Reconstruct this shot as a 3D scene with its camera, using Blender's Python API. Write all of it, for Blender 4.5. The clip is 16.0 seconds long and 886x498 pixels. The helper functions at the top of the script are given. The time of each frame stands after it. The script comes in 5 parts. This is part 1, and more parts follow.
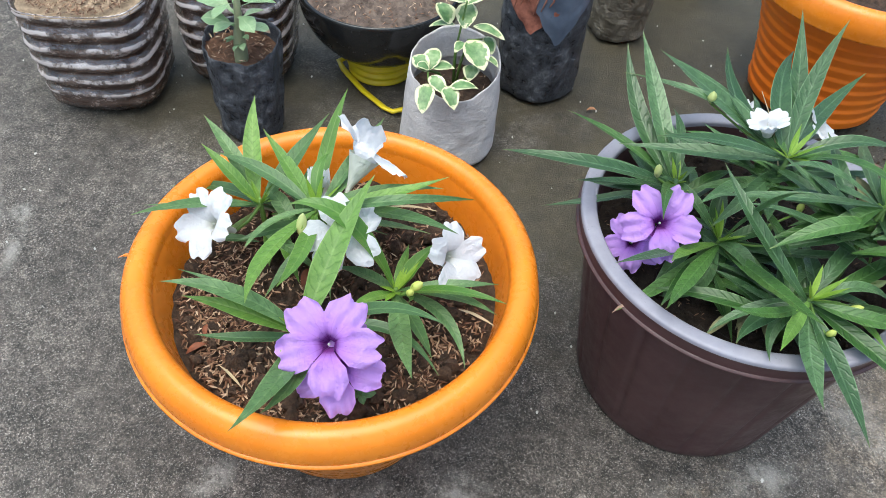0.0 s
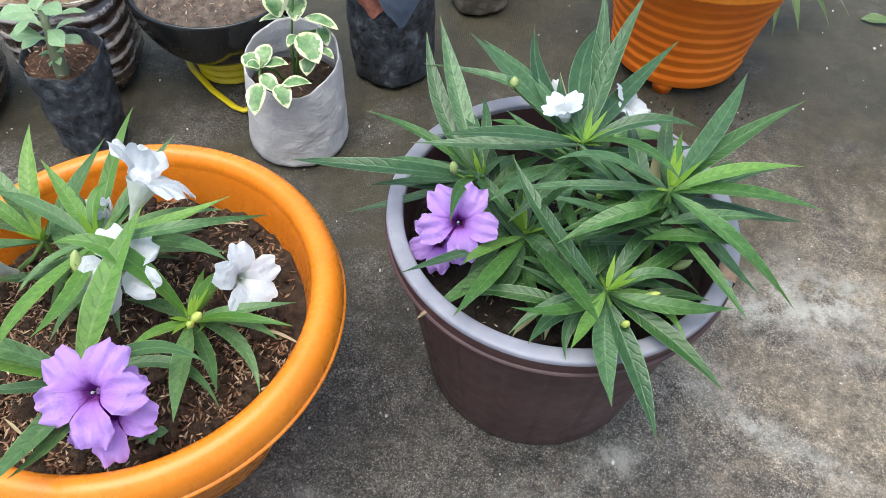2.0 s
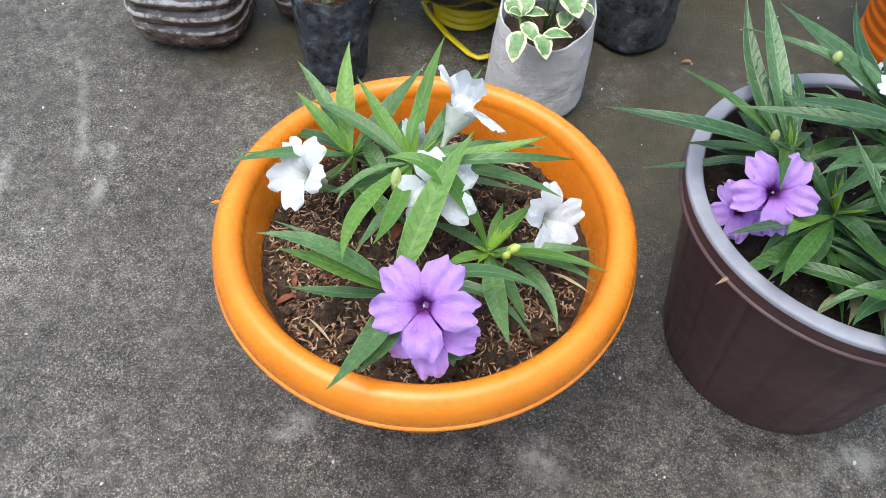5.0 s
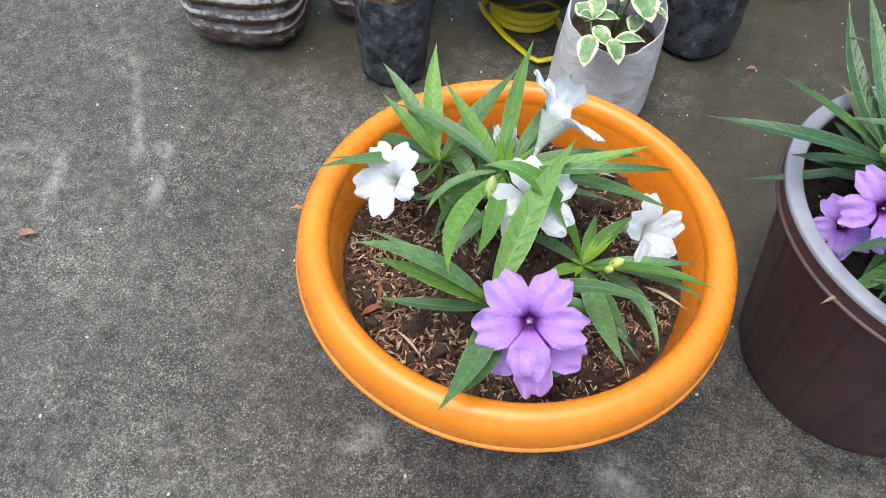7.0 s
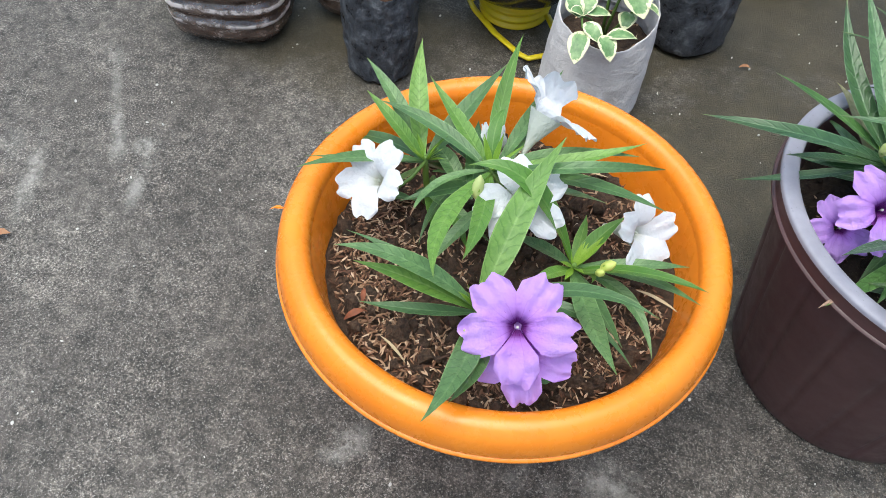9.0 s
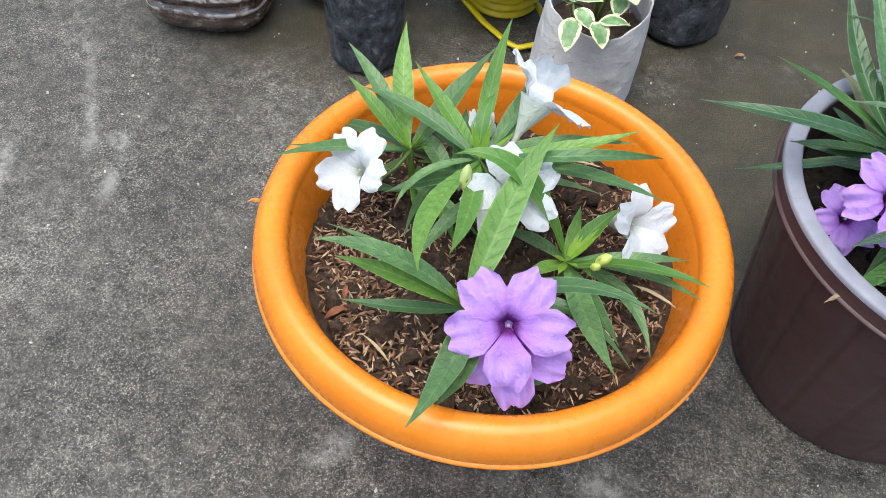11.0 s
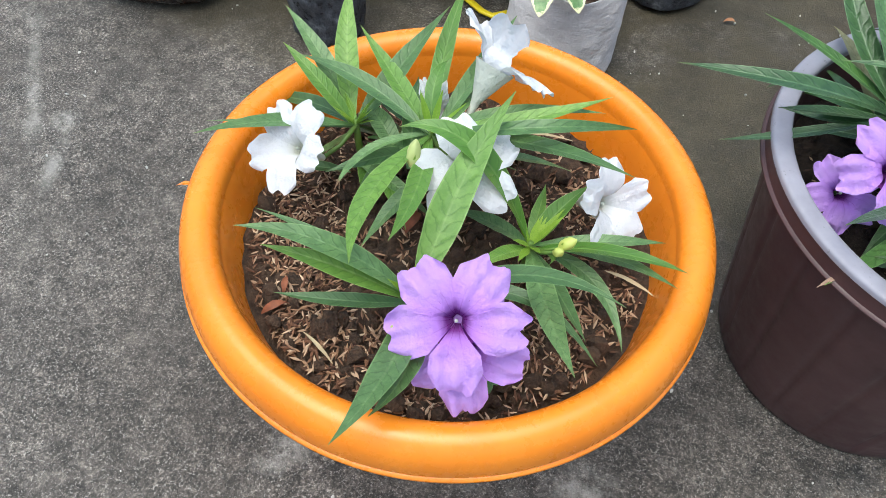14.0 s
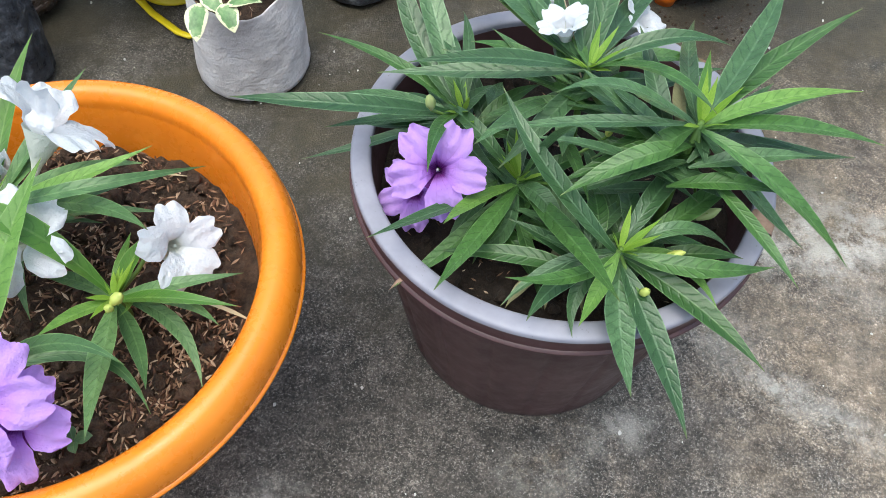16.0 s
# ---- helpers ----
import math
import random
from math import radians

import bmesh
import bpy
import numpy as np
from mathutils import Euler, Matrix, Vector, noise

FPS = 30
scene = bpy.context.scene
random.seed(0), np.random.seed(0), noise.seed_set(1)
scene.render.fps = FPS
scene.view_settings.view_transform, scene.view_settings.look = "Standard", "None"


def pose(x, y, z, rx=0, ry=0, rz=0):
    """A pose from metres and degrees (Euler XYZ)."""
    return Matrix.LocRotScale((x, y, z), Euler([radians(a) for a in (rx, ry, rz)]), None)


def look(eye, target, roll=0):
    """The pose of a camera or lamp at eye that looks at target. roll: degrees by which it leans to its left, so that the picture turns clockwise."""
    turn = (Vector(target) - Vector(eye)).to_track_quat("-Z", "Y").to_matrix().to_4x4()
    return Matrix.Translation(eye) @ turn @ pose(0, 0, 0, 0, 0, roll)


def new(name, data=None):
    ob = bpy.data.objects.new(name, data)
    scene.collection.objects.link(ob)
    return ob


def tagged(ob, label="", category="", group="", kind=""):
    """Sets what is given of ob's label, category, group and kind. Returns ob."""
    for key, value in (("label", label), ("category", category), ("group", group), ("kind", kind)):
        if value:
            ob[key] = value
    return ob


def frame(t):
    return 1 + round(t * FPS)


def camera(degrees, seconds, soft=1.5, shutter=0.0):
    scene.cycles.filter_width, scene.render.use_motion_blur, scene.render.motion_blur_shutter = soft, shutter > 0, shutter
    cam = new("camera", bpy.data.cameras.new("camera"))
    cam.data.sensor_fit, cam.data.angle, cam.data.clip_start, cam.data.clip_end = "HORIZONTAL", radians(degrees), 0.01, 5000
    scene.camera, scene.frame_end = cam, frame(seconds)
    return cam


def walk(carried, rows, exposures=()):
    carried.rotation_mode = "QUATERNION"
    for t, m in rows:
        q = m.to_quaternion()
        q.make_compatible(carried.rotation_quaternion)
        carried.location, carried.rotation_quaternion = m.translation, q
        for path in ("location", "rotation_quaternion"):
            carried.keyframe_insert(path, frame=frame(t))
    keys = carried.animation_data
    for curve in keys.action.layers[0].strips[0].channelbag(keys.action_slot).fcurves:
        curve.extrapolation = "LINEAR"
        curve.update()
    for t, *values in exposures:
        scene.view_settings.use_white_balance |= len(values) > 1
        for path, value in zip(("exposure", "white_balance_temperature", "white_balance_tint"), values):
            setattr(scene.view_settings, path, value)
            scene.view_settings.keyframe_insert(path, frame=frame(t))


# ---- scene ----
cam = camera(59.71, 16.0, 0.6)
PATH = [
    (0, (0.0582, 0.0463, 0.7122), (-0.1247, 1.3383, -0.8034), 4.76),
    (0.5, (0.0925, 0.0589, 0.7138), (-0.0529, 1.3485, -0.8080), 5.26),
    (1, (0.1265, 0.0713, 0.7137), (0.0034, 1.3389, -0.8284), 3.84),
    (1.5, (0.1639, 0.0920, 0.7148), (0.0535, 1.3390, -0.8450), 2.87),
    (2, (0.1902, 0.1123, 0.7214), (0.0952, 1.3489, -0.8477), 2.12),
    (2.5, (0.2152, 0.1336, 0.7248), (0.1272, 1.3663, -0.8476), 1.39),
    (3, (0.2254, 0.1470, 0.7253), (0.1399, 1.3647, -0.8589), 0.34),
    (3.5, (0.2001, 0.1364, 0.7156), (0.0735, 1.3189, -0.8924), -0.66),
    (4, (0.1189, 0.1043, 0.7036), (-0.0796, 1.2422, -0.9291), 0.12),
    (4.5, (0.0515, 0.0783, 0.7005), (-0.2027, 1.2131, -0.9266), 1.41),
    (5, (0.0231, 0.0619, 0.7034), (-0.2688, 1.2069, -0.9102), 2.44),
    (5.2, (0.0096, 0.0577, 0.7039), (-0.2919, 1.2023, -0.9082), 2.72),
    (7.3, (-0.0493, 0.0643, 0.6851), (-0.3568, 1.2036, -0.9296), 2.89),
    (7.5, (-0.0509, 0.0667, 0.6828), (-0.3568, 1.2080, -0.9308), 3.04),
    (8, (-0.0462, 0.0711, 0.6803), (-0.3477, 1.2095, -0.9362), 3.07),
    (8.5, (-0.0480, 0.0706, 0.6757), (-0.3436, 1.2091, -0.9418), 3.22),
    (9, (-0.0460, 0.0765, 0.6737), (-0.3296, 1.2213, -0.9415), 3.87),
    (9.2, (-0.0417, 0.0790, 0.6744), (-0.3208, 1.2257, -0.9403), 3.97),
    (11.3, (-0.0500, 0.1005, 0.6378), (-0.3073, 1.2459, -0.9815), 4.56),
    (11.5, (-0.0534, 0.1111, 0.6315), (-0.3115, 1.2445, -0.9960), 4.37),
    (12, (-0.0476, 0.1190, 0.6240), (-0.3048, 1.2525, -1.0035), 4.32),
    (12.5, (-0.0481, 0.1371, 0.6021), (-0.2988, 1.2660, -1.0297), 4.42),
    (13, (-0.0511, 0.1366, 0.5923), (-0.3030, 1.2647, -1.0399), 4.17),
    (13.5, (-0.0502, 0.1346, 0.5962), (-0.2962, 1.2584, -1.0398), 4.23),
    (14, (-0.0233, 0.1361, 0.6051), (-0.2707, 1.2443, -1.0413), 3.67),
    (14.5, (0.0320, 0.1502, 0.6162), (-0.1549, 1.2677, -1.0320), 3.94),
    (15, (0.0913, 0.1604, 0.6276), (-0.0307, 1.2790, -1.0259), 3.76),
    (15.5, (0.1462, 0.1675, 0.6345), (0.0671, 1.2914, -1.0179), 3.21),
    (16, (0.1872, 0.1946, 0.6478), (0.1521, 1.2778, -1.0332), 2.65),
]
EXPOSURES = [(0.0, 0.81, 6150, -1), (16.0, 0.81, 6150, -1)]
walk(cam, [(t, look(eye, target, roll)) for t, eye, target, roll in PATH], EXPOSURES)

# ---- light ----
world = bpy.data.worlds.new("overcast_sky")
scene.world = world
world.use_nodes = True
wn = world.node_tree.nodes
sky = wn.new("ShaderNodeTexSky")
sky.sky_type, sky.sun_disc = "NISHITA", False
SUN_ELEVATION, SUN_AZIMUTH = 80.0, 224.0  # degrees; azimuth from +y towards +x
sky.sun_elevation, sky.sun_rotation = radians(SUN_ELEVATION), radians(SUN_AZIMUTH)
sky.dust_density, sky.air_density = 4.0, 1.0
world.node_tree.links.new(sky.outputs[0], wn["Background"].inputs[0])
wn["Background"].inputs[1].default_value = 0.15
sun = new("sun", bpy.data.lights.new("sun", "SUN"))
sun.data.energy, sun.data.angle, sun.data.color = 1.5, radians(65), (1.0, 0.96, 0.9)
sd = Vector((math.sin(radians(SUN_AZIMUTH)) * math.cos(radians(SUN_ELEVATION)), math.cos(radians(SUN_AZIMUTH)) * math.cos(radians(SUN_ELEVATION)), math.sin(radians(SUN_ELEVATION))))
sun.matrix_world = look(sd * 5, (0, 0, 0))


# ---- materials ----
def material(name):
    m = bpy.data.materials.new(name)
    m.use_nodes = True
    return m, m.node_tree, m.node_tree.nodes["Principled BSDF"]


def noise_of(nt, scale, detail=4.0, rough=0.6, coords="Object", stretch=None):
    tc = nt.nodes.new("ShaderNodeTexCoord")
    n = nt.nodes.new("ShaderNodeTexNoise")
    n.inputs["Scale"].default_value, n.inputs["Detail"].default_value, n.inputs["Roughness"].default_value = scale, detail, rough
    if stretch:
        mp = nt.nodes.new("ShaderNodeMapping")
        mp.inputs["Scale"].default_value = stretch
        nt.links.new(tc.outputs[coords], mp.inputs["Vector"])
        nt.links.new(mp.outputs[0], n.inputs["Vector"])
    else:
        nt.links.new(tc.outputs[coords], n.inputs["Vector"])
    return n.outputs["Fac"]


def ramp(nt, fac, *stops):
    r = nt.nodes.new("ShaderNodeValToRGB")
    els = r.color_ramp.elements
    while len(els) < len(stops):
        els.new(0.5)
    for e, (p, c) in zip(els, stops):
        e.position = p
        e.color = (*c, 1) if len(c) == 3 else c
    nt.links.new(fac, r.inputs[0])
    return r.outputs[0]


def grey(v):
    return (v, v, v)


def mix(nt, fac, a, b, blend="MIX"):
    m = nt.nodes.new("ShaderNodeMix")
    m.data_type, m.blend_type = "RGBA", blend
    for i, v in ((0, fac), (6, a), (7, b)):
        if isinstance(v, (int, float)):
            m.inputs[i].default_value = v
        elif isinstance(v, tuple):
            m.inputs[i].default_value = (*v, 1)
        else:
            nt.links.new(v, m.inputs[i])
    return m.outputs[2]


def maths(nt, op, a, b=None):
    m = nt.nodes.new("ShaderNodeMath")
    m.operation = op
    for i, v in ((0, a), (1, b)):
        if v is None:
            continue
        if isinstance(v, (int, float)):
            m.inputs[i].default_value = v
        else:
            nt.links.new(v, m.inputs[i])
    return m.outputs[0]


def bump(nt, bsdf, height, strength, distance):
    b = nt.nodes.new("ShaderNodeBump")
    b.inputs["Strength"].default_value, b.inputs["Distance"].default_value = strength, distance
    nt.links.new(height, b.inputs["Height"])
    nt.links.new(b.outputs[0], bsdf.inputs["Normal"])


def spot(nt, x, y, rx, ry, soft=0.5, turn=0.0):
    """A stain's mask round a place on the ground, with a ragged edge."""
    tc = nt.nodes.new("ShaderNodeTexCoord")
    mp = nt.nodes.new("ShaderNodeMapping")
    mp.vector_type = "POINT"
    c, s = math.cos(radians(turn)), math.sin(radians(turn))
    mp.inputs["Rotation"].default_value = (0, 0, -radians(turn))
    mp.inputs["Location"].default_value = (-(c * x + s * y), -(c * y - s * x), 0)
    nt.links.new(tc.outputs["Object"], mp.inputs["Vector"])
    sc = nt.nodes.new("ShaderNodeVectorMath")
    sc.operation = "MULTIPLY"
    sc.inputs[1].default_value = (1 / rx, 1 / ry, 0)
    nt.links.new(mp.outputs[0], sc.inputs[0])
    ln = nt.nodes.new("ShaderNodeVectorMath")
    ln.operation = "LENGTH"
    nt.links.new(sc.outputs[0], ln.inputs[0])
    ragged = noise_of(nt, 9.0, 6.0, 0.7)
    d = maths(nt, "ADD", ln.outputs["Value"], maths(nt, "MULTIPLY", maths(nt, "SUBTRACT", ragged, 0.5), 2.2))
    mr = nt.nodes.new("ShaderNodeMapRange")
    mr.inputs["From Min"].default_value, mr.inputs["From Max"].default_value = 1.0, 1.0 - soft
    nt.links.new(d, mr.inputs["Value"])
    return mr.outputs[0]


def make_concrete():
    m, nt, b = material("weathered_concrete")
    patches = noise_of(nt, 4.0, 6.0, 0.7)
    blotch = noise_of(nt, 17.0, 5.0, 0.7)
    fine = noise_of(nt, 390.0, 3.0, 0.8)
    sand = noise_of(nt, 560.0, 2.0, 0.7)
    col = ramp(nt, patches, (0.30, (0.061, 0.051, 0.043)), (0.5, (0.101, 0.087, 0.076)), (0.70, (0.164, 0.145, 0.128)))
    col = mix(nt, ramp(nt, blotch, (0.38, grey(0.55)), (0.62, grey(0))), col, mix(nt, 0.6, col, (0.024, 0.021, 0.017)))
    warm = maths(nt, "MULTIPLY", spot(nt, 0.755, 0.616, 0.46, 0.46, 0.7), 0.9)
    col = mix(nt, warm, col, ramp(nt, blotch, (0.35, (0.135, 0.100, 0.069)), (0.65, (0.30, 0.235, 0.175))))
    grain = ramp(nt, fine, (0.36, grey(0.25)), (0.46, grey(0.66)), (0.54, grey(1.12)), (0.64, grey(2.5)))
    mottle = ramp(nt, noise_of(nt, 55.0, 5.0, 0.72), (0.34, grey(0.50)), (0.5, grey(1.0)), (0.66, grey(1.6)))
    col = mix(nt, 1.0, col, mottle, "MULTIPLY")
    worn = ramp(nt, noise_of(nt, 11.0, 5.0, 0.65), (0.36, grey(0.5)), (0.60, grey(1)))
    worn = maths(nt, "MULTIPLY", worn, maths(nt, "SUBTRACT", 1.0, maths(nt, "MULTIPLY", warm, 0.55)))
    col = mix(nt, worn, col, mix(nt, 1.0, col, grain, "MULTIPLY"))
    specks = maths(nt, "MULTIPLY", ramp(nt, sand, (0.59, grey(0)), (0.64, grey(1))), worn)
    col = mix(nt, specks, col, mix(nt, 0.5, mix(nt, 1.0, col, (2.4, 2.4, 2.4), "MULTIPLY"), (0.46, 0.44, 0.41)))
    streak = noise_of(nt, 26.0, 8.0, 0.8)
    chalk = ramp(nt, streak, (0.42, grey(0)), (0.58, grey(1)))
    for x, y, rx, ry, turn, amount in STAINS:
        k = maths(nt, "MULTIPLY", maths(nt, "MULTIPLY", spot(nt, x, y, rx, ry, 0.8, turn), chalk), amount)
        col = mix(nt, k, col, mix(nt, 0.22, (0.53, 0.50, 0.46), col))
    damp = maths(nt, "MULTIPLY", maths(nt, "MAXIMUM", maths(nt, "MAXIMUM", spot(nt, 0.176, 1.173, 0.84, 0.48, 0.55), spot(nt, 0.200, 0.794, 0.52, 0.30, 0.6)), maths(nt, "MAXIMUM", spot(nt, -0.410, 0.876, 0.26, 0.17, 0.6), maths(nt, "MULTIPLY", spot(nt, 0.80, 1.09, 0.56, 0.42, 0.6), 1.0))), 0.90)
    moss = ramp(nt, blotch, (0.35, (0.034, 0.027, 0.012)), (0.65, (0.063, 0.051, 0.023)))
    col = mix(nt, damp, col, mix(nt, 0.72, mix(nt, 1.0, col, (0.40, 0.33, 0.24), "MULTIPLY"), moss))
    # the pots' shade on the ground in front, darkened into the colour
    pot_shade = maths(nt, "MULTIPLY", spot(nt, 0.151, 0.318, 0.46, 0.22, 0.9), 0.32)
    col = mix(nt, pot_shade, col, mix(nt, 1.0, col, (0.45, 0.43, 0.40), "MULTIPLY"))
    nt.links.new(col, b.inputs["Base Color"])
    rough = ramp(nt, patches, (0.3, grey(0.62)), (0.7, grey(0.85)))
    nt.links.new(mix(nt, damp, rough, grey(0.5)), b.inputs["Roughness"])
    bump(nt, b, maths(nt, "ADD", fine, maths(nt, "MULTIPLY", sand, 0.6)), 1.0, 0.0018)
    return m


# chalky stains on the concrete: place, half-length, half-width, direction in degrees, strength
STAINS = (
    (0.494, 0.632, 0.050, 0.032, 10, 1.0), (0.592, 0.656, 0.085, 0.060, 20, 1.0), (0.545, 0.665, 0.120, 0.085, 0, 0.8),
    (0.490, 0.489, 0.055, 0.026, -20, 0.8), (0.540, 0.458, 0.070, 0.024, -24, 0.7), (0.620, 0.590, 0.130, 0.080, 0, 0.3),
    (0.440, 0.540, 0.060, 0.050, 0, 0.4), (0.345, 0.440, 0.050, 0.030, 20, 0.6), (0.273, 0.399, 0.050, 0.028, 0, 0.4),
    (-0.636, 0.502, 0.080, 0.016, -69, 0.6), (-0.600, 0.625, 0.135, 0.013, -58, 0.55), (-0.655, 0.712, 0.034, 0.014, -50, 0.5),
    (-0.520, 0.535, 0.066, 0.013, -73, 0.5), (-0.535, 0.584, 0.022, 0.018, 0, 0.7), (-0.70, 0.52, 0.05, 0.04, 0, 0.3),
    (-0.183, 0.318, 0.034, 0.020, 70, 0.8), (0.052, 0.353, 0.040, 0.026, 0, 0.7), (-0.017, 0.335, 0.040, 0.018, 0, 0.4),
)


def make_plastic(name, dark, light, rough, worn=0.15, speck=(0.03, 0.02, 0.015), scuff_scale=14.0, relief=0.06):
    m, nt, b = material(name)
    n = noise_of(nt, scuff_scale, 5.0, 0.65)
    f = noise_of(nt, 180.0, 3.0, 0.7)
    col = ramp(nt, n, (0.32, dark), (0.68, light))
    col = mix(nt, ramp(nt, f, (0.66, grey(0)), (0.74, grey(worn))), col, speck)
    nt.links.new(col, b.inputs["Base Color"])
    nt.links.new(ramp(nt, noise_of(nt, 60.0, 4.0, 0.7), (0.3, grey(max(0.05, rough - 0.1))), (0.7, grey(rough + 0.12))), b.inputs["Roughness"])
    b.inputs["Specular IOR Level"].default_value = 0.5
    bump(nt, b, noise_of(nt, 45.0, 4.0, 0.6), relief, 0.002)
    return m


def make_soil(name, dark, light, scale=70.0):
    m, nt, b = material(name)
    n = noise_of(nt, scale, 6.0, 0.75)
    g = noise_of(nt, scale * 5, 3.0, 0.7)
    col = ramp(nt, n, (0.3, dark), (0.7, light))
    col = mix(nt, ramp(nt, g, (0.58, grey(0)), (0.75, grey(0.5))), col, (0.14, 0.09, 0.055))
    nt.links.new(col, b.inputs["Base Color"])
    b.inputs["Roughness"].default_value = 0.95
    bump(nt, b, maths(nt, "ADD", n, g), 1.0, 0.004)
    return m


def make_leaf(name, dark, light, vein, gloss=0.42, passing=0.28):
    """Blade with a pale midrib and slanting side veins; UV: x across, y along."""
    m, nt, b = material(name)
    uv = nt.nodes.new("ShaderNodeUVMap")
    sep = nt.nodes.new("ShaderNodeSeparateXYZ")
    nt.links.new(uv.outputs[0], sep.inputs[0])
    off = maths(nt, "ABSOLUTE", maths(nt, "SUBTRACT", sep.outputs[0], 0.5))
    rib = ramp(nt, off, (0.0, grey(1)), (0.035, grey(0.6)), (0.06, grey(0)))
    wave = maths(nt, "MULTIPLY", noise_of(nt, 70.0, 4.0, 0.65), 11.0)
    side = maths(nt, "SINE", maths(nt, "ADD", maths(nt, "SUBTRACT", maths(nt, "MULTIPLY", sep.outputs[1], 88.0), maths(nt, "MULTIPLY", off, 15.0)), wave))
    veins = maths(nt, "ADD", maths(nt, "MULTIPLY", side, 0.5), 0.5)
    info = nt.nodes.new("ShaderNodeObjectInfo")
    tone = maths(nt, "ADD", maths(nt, "MULTIPLY", info.outputs["Random"], 0.7), maths(nt, "MULTIPLY", noise_of(nt, 60.0, 4.0, 0.6), 0.5))
    col = ramp(nt, tone, (0.15, dark), (0.95, light))
    col = mix(nt, maths(nt, "MULTIPLY", maths(nt, "POWER", veins, 26.0), 0.5), col, mix(nt, 1.0, dark, (0.6, 0.6, 0.6), "MULTIPLY"))
    col = mix(nt, maths(nt, "MULTIPLY", rib, 0.45), col, vein)
    margin = ramp(nt, off, (0.445, grey(0)), (0.49, grey(0.8)))
    col = mix(nt, margin, col, vein)
    col = mix(nt, ramp(nt, noise_of(nt, 150.0, 4.0, 0.7), (0.42, grey(0.45)), (0.6, grey(0))), col, dark)
    tipped = ramp(nt, sep.outputs[1], (0.93, grey(0)), (1.0, grey(0.4)))
    col = mix(nt, tipped, col, (0.22, 0.2, 0.06))
    burnt = maths(nt, "MULTIPLY", ramp(nt, maths(nt, "ADD", sep.outputs[1], maths(nt, "MULTIPLY", noise_of(nt, 120.0), 0.1)), (0.93, grey(0)), (0.96, grey(1))), maths(nt, "GREATER_THAN", info.outputs["Random"], 0.975))
    col = mix(nt, burnt, col, (0.26, 0.15, 0.09))
    nt.links.new(col, b.inputs["Base Color"])
    b.inputs["Roughness"].default_value = gloss
    bump(nt, b, maths(nt, "SUBTRACT", maths(nt, "MULTIPLY", rib, 0.6), maths(nt, "ADD", maths(nt, "MULTIPLY", maths(nt, "POWER", veins, 8.0), 0.7), maths(nt, "MULTIPLY", noise_of(nt, 260.0, 3.0, 0.6), 0.8))), 0.28, 0.0014)
    tr = nt.nodes.new("ShaderNodeBsdfTranslucent")
    nt.links.new(mix(nt, 0.4, col, light), tr.inputs["Color"])
    ms = nt.nodes.new("ShaderNodeMixShader")
    ms.inputs[0].default_value = passing
    nt.links.new(b.outputs[0], ms.inputs[1])
    nt.links.new(tr.outputs[0], ms.inputs[2])
    nt.links.new(ms.outputs[0], nt.nodes["Material Output"].inputs["Surface"])
    return m


def make_petal(name, edge, heart, vein, tint, heart_reach=0.3, relief=0.9):
    m, nt, b = material(name)
    uv = nt.nodes.new("ShaderNodeUVMap")
    sep = nt.nodes.new("ShaderNodeSeparateXYZ")
    nt.links.new(uv.outputs[0], sep.inputs[0])
    off = maths(nt, "ABSOLUTE", maths(nt, "SUBTRACT", sep.outputs[0], 0.5))
    wob = noise_of(nt, 170.0, 5.0, 0.65)
    crepe = noise_of(nt, 420.0, 3.0, 0.6)
    lines = maths(nt, "SINE", maths(nt, "ADD", maths(nt, "MULTIPLY", off, 30.0), maths(nt, "MULTIPLY", wob, 5.0)))
    lines = ramp(nt, lines, (0.75, grey(0)), (1.0, grey(1)))
    deep = ramp(nt, sep.outputs[1], (heart_reach * 0.42, grey(1)), (heart_reach * 0.62, grey(0.45)), (heart_reach * 0.95, grey(0.10)), (heart_reach * 1.5, grey(0)))
    col = mix(nt, ramp(nt, wob, (0.3, grey(0)), (0.7, grey(0.35))), edge, tuple(min(1, c * 1.12) for c in edge))
    col = mix(nt, maths(nt, "MULTIPLY", lines, 0.06), col, vein)
    col = mix(nt, ramp(nt, sep.outputs[1], (0.2, grey(0.7)), (0.62, grey(0))), col, tint)
    near = ramp(nt, off, (0.05, grey(1)), (0.20, grey(0)))
    rays = maths(nt, "MULTIPLY", maths(nt, "MULTIPLY", near, lines), ramp(nt, sep.outputs[1], (heart_reach, grey(0.75)), (min(1.0, heart_reach * 2.6), grey(0))))
    col = mix(nt, rays, col, heart)
    col = mix(nt, maths(nt, "MULTIPLY", deep, maths(nt, "ADD", maths(nt, "MULTIPLY", lines, 0.2), 0.8)), col, heart)
    nt.links.new(col, b.inputs["Base Color"])
    b.inputs["Roughness"].default_value = 0.8
    b.inputs["Specular IOR Level"].default_value = 0.0
    bump(nt, b, maths(nt, "ADD", wob, maths(nt, "MULTIPLY", crepe, 0.35)), relief, 0.0032)
    tr = nt.nodes.new("ShaderNodeBsdfTranslucent")
    nt.links.new(col, tr.inputs["Color"])
    ms = nt.nodes.new("ShaderNodeMixShader")
    ms.inputs[0].default_value = 0.3
    nt.links.new(b.outputs[0], ms.inputs[1])
    nt.links.new(tr.outputs[0], ms.inputs[2])
    nt.links.new(ms.outputs[0], nt.nodes["Material Output"].inputs["Surface"])
    return m


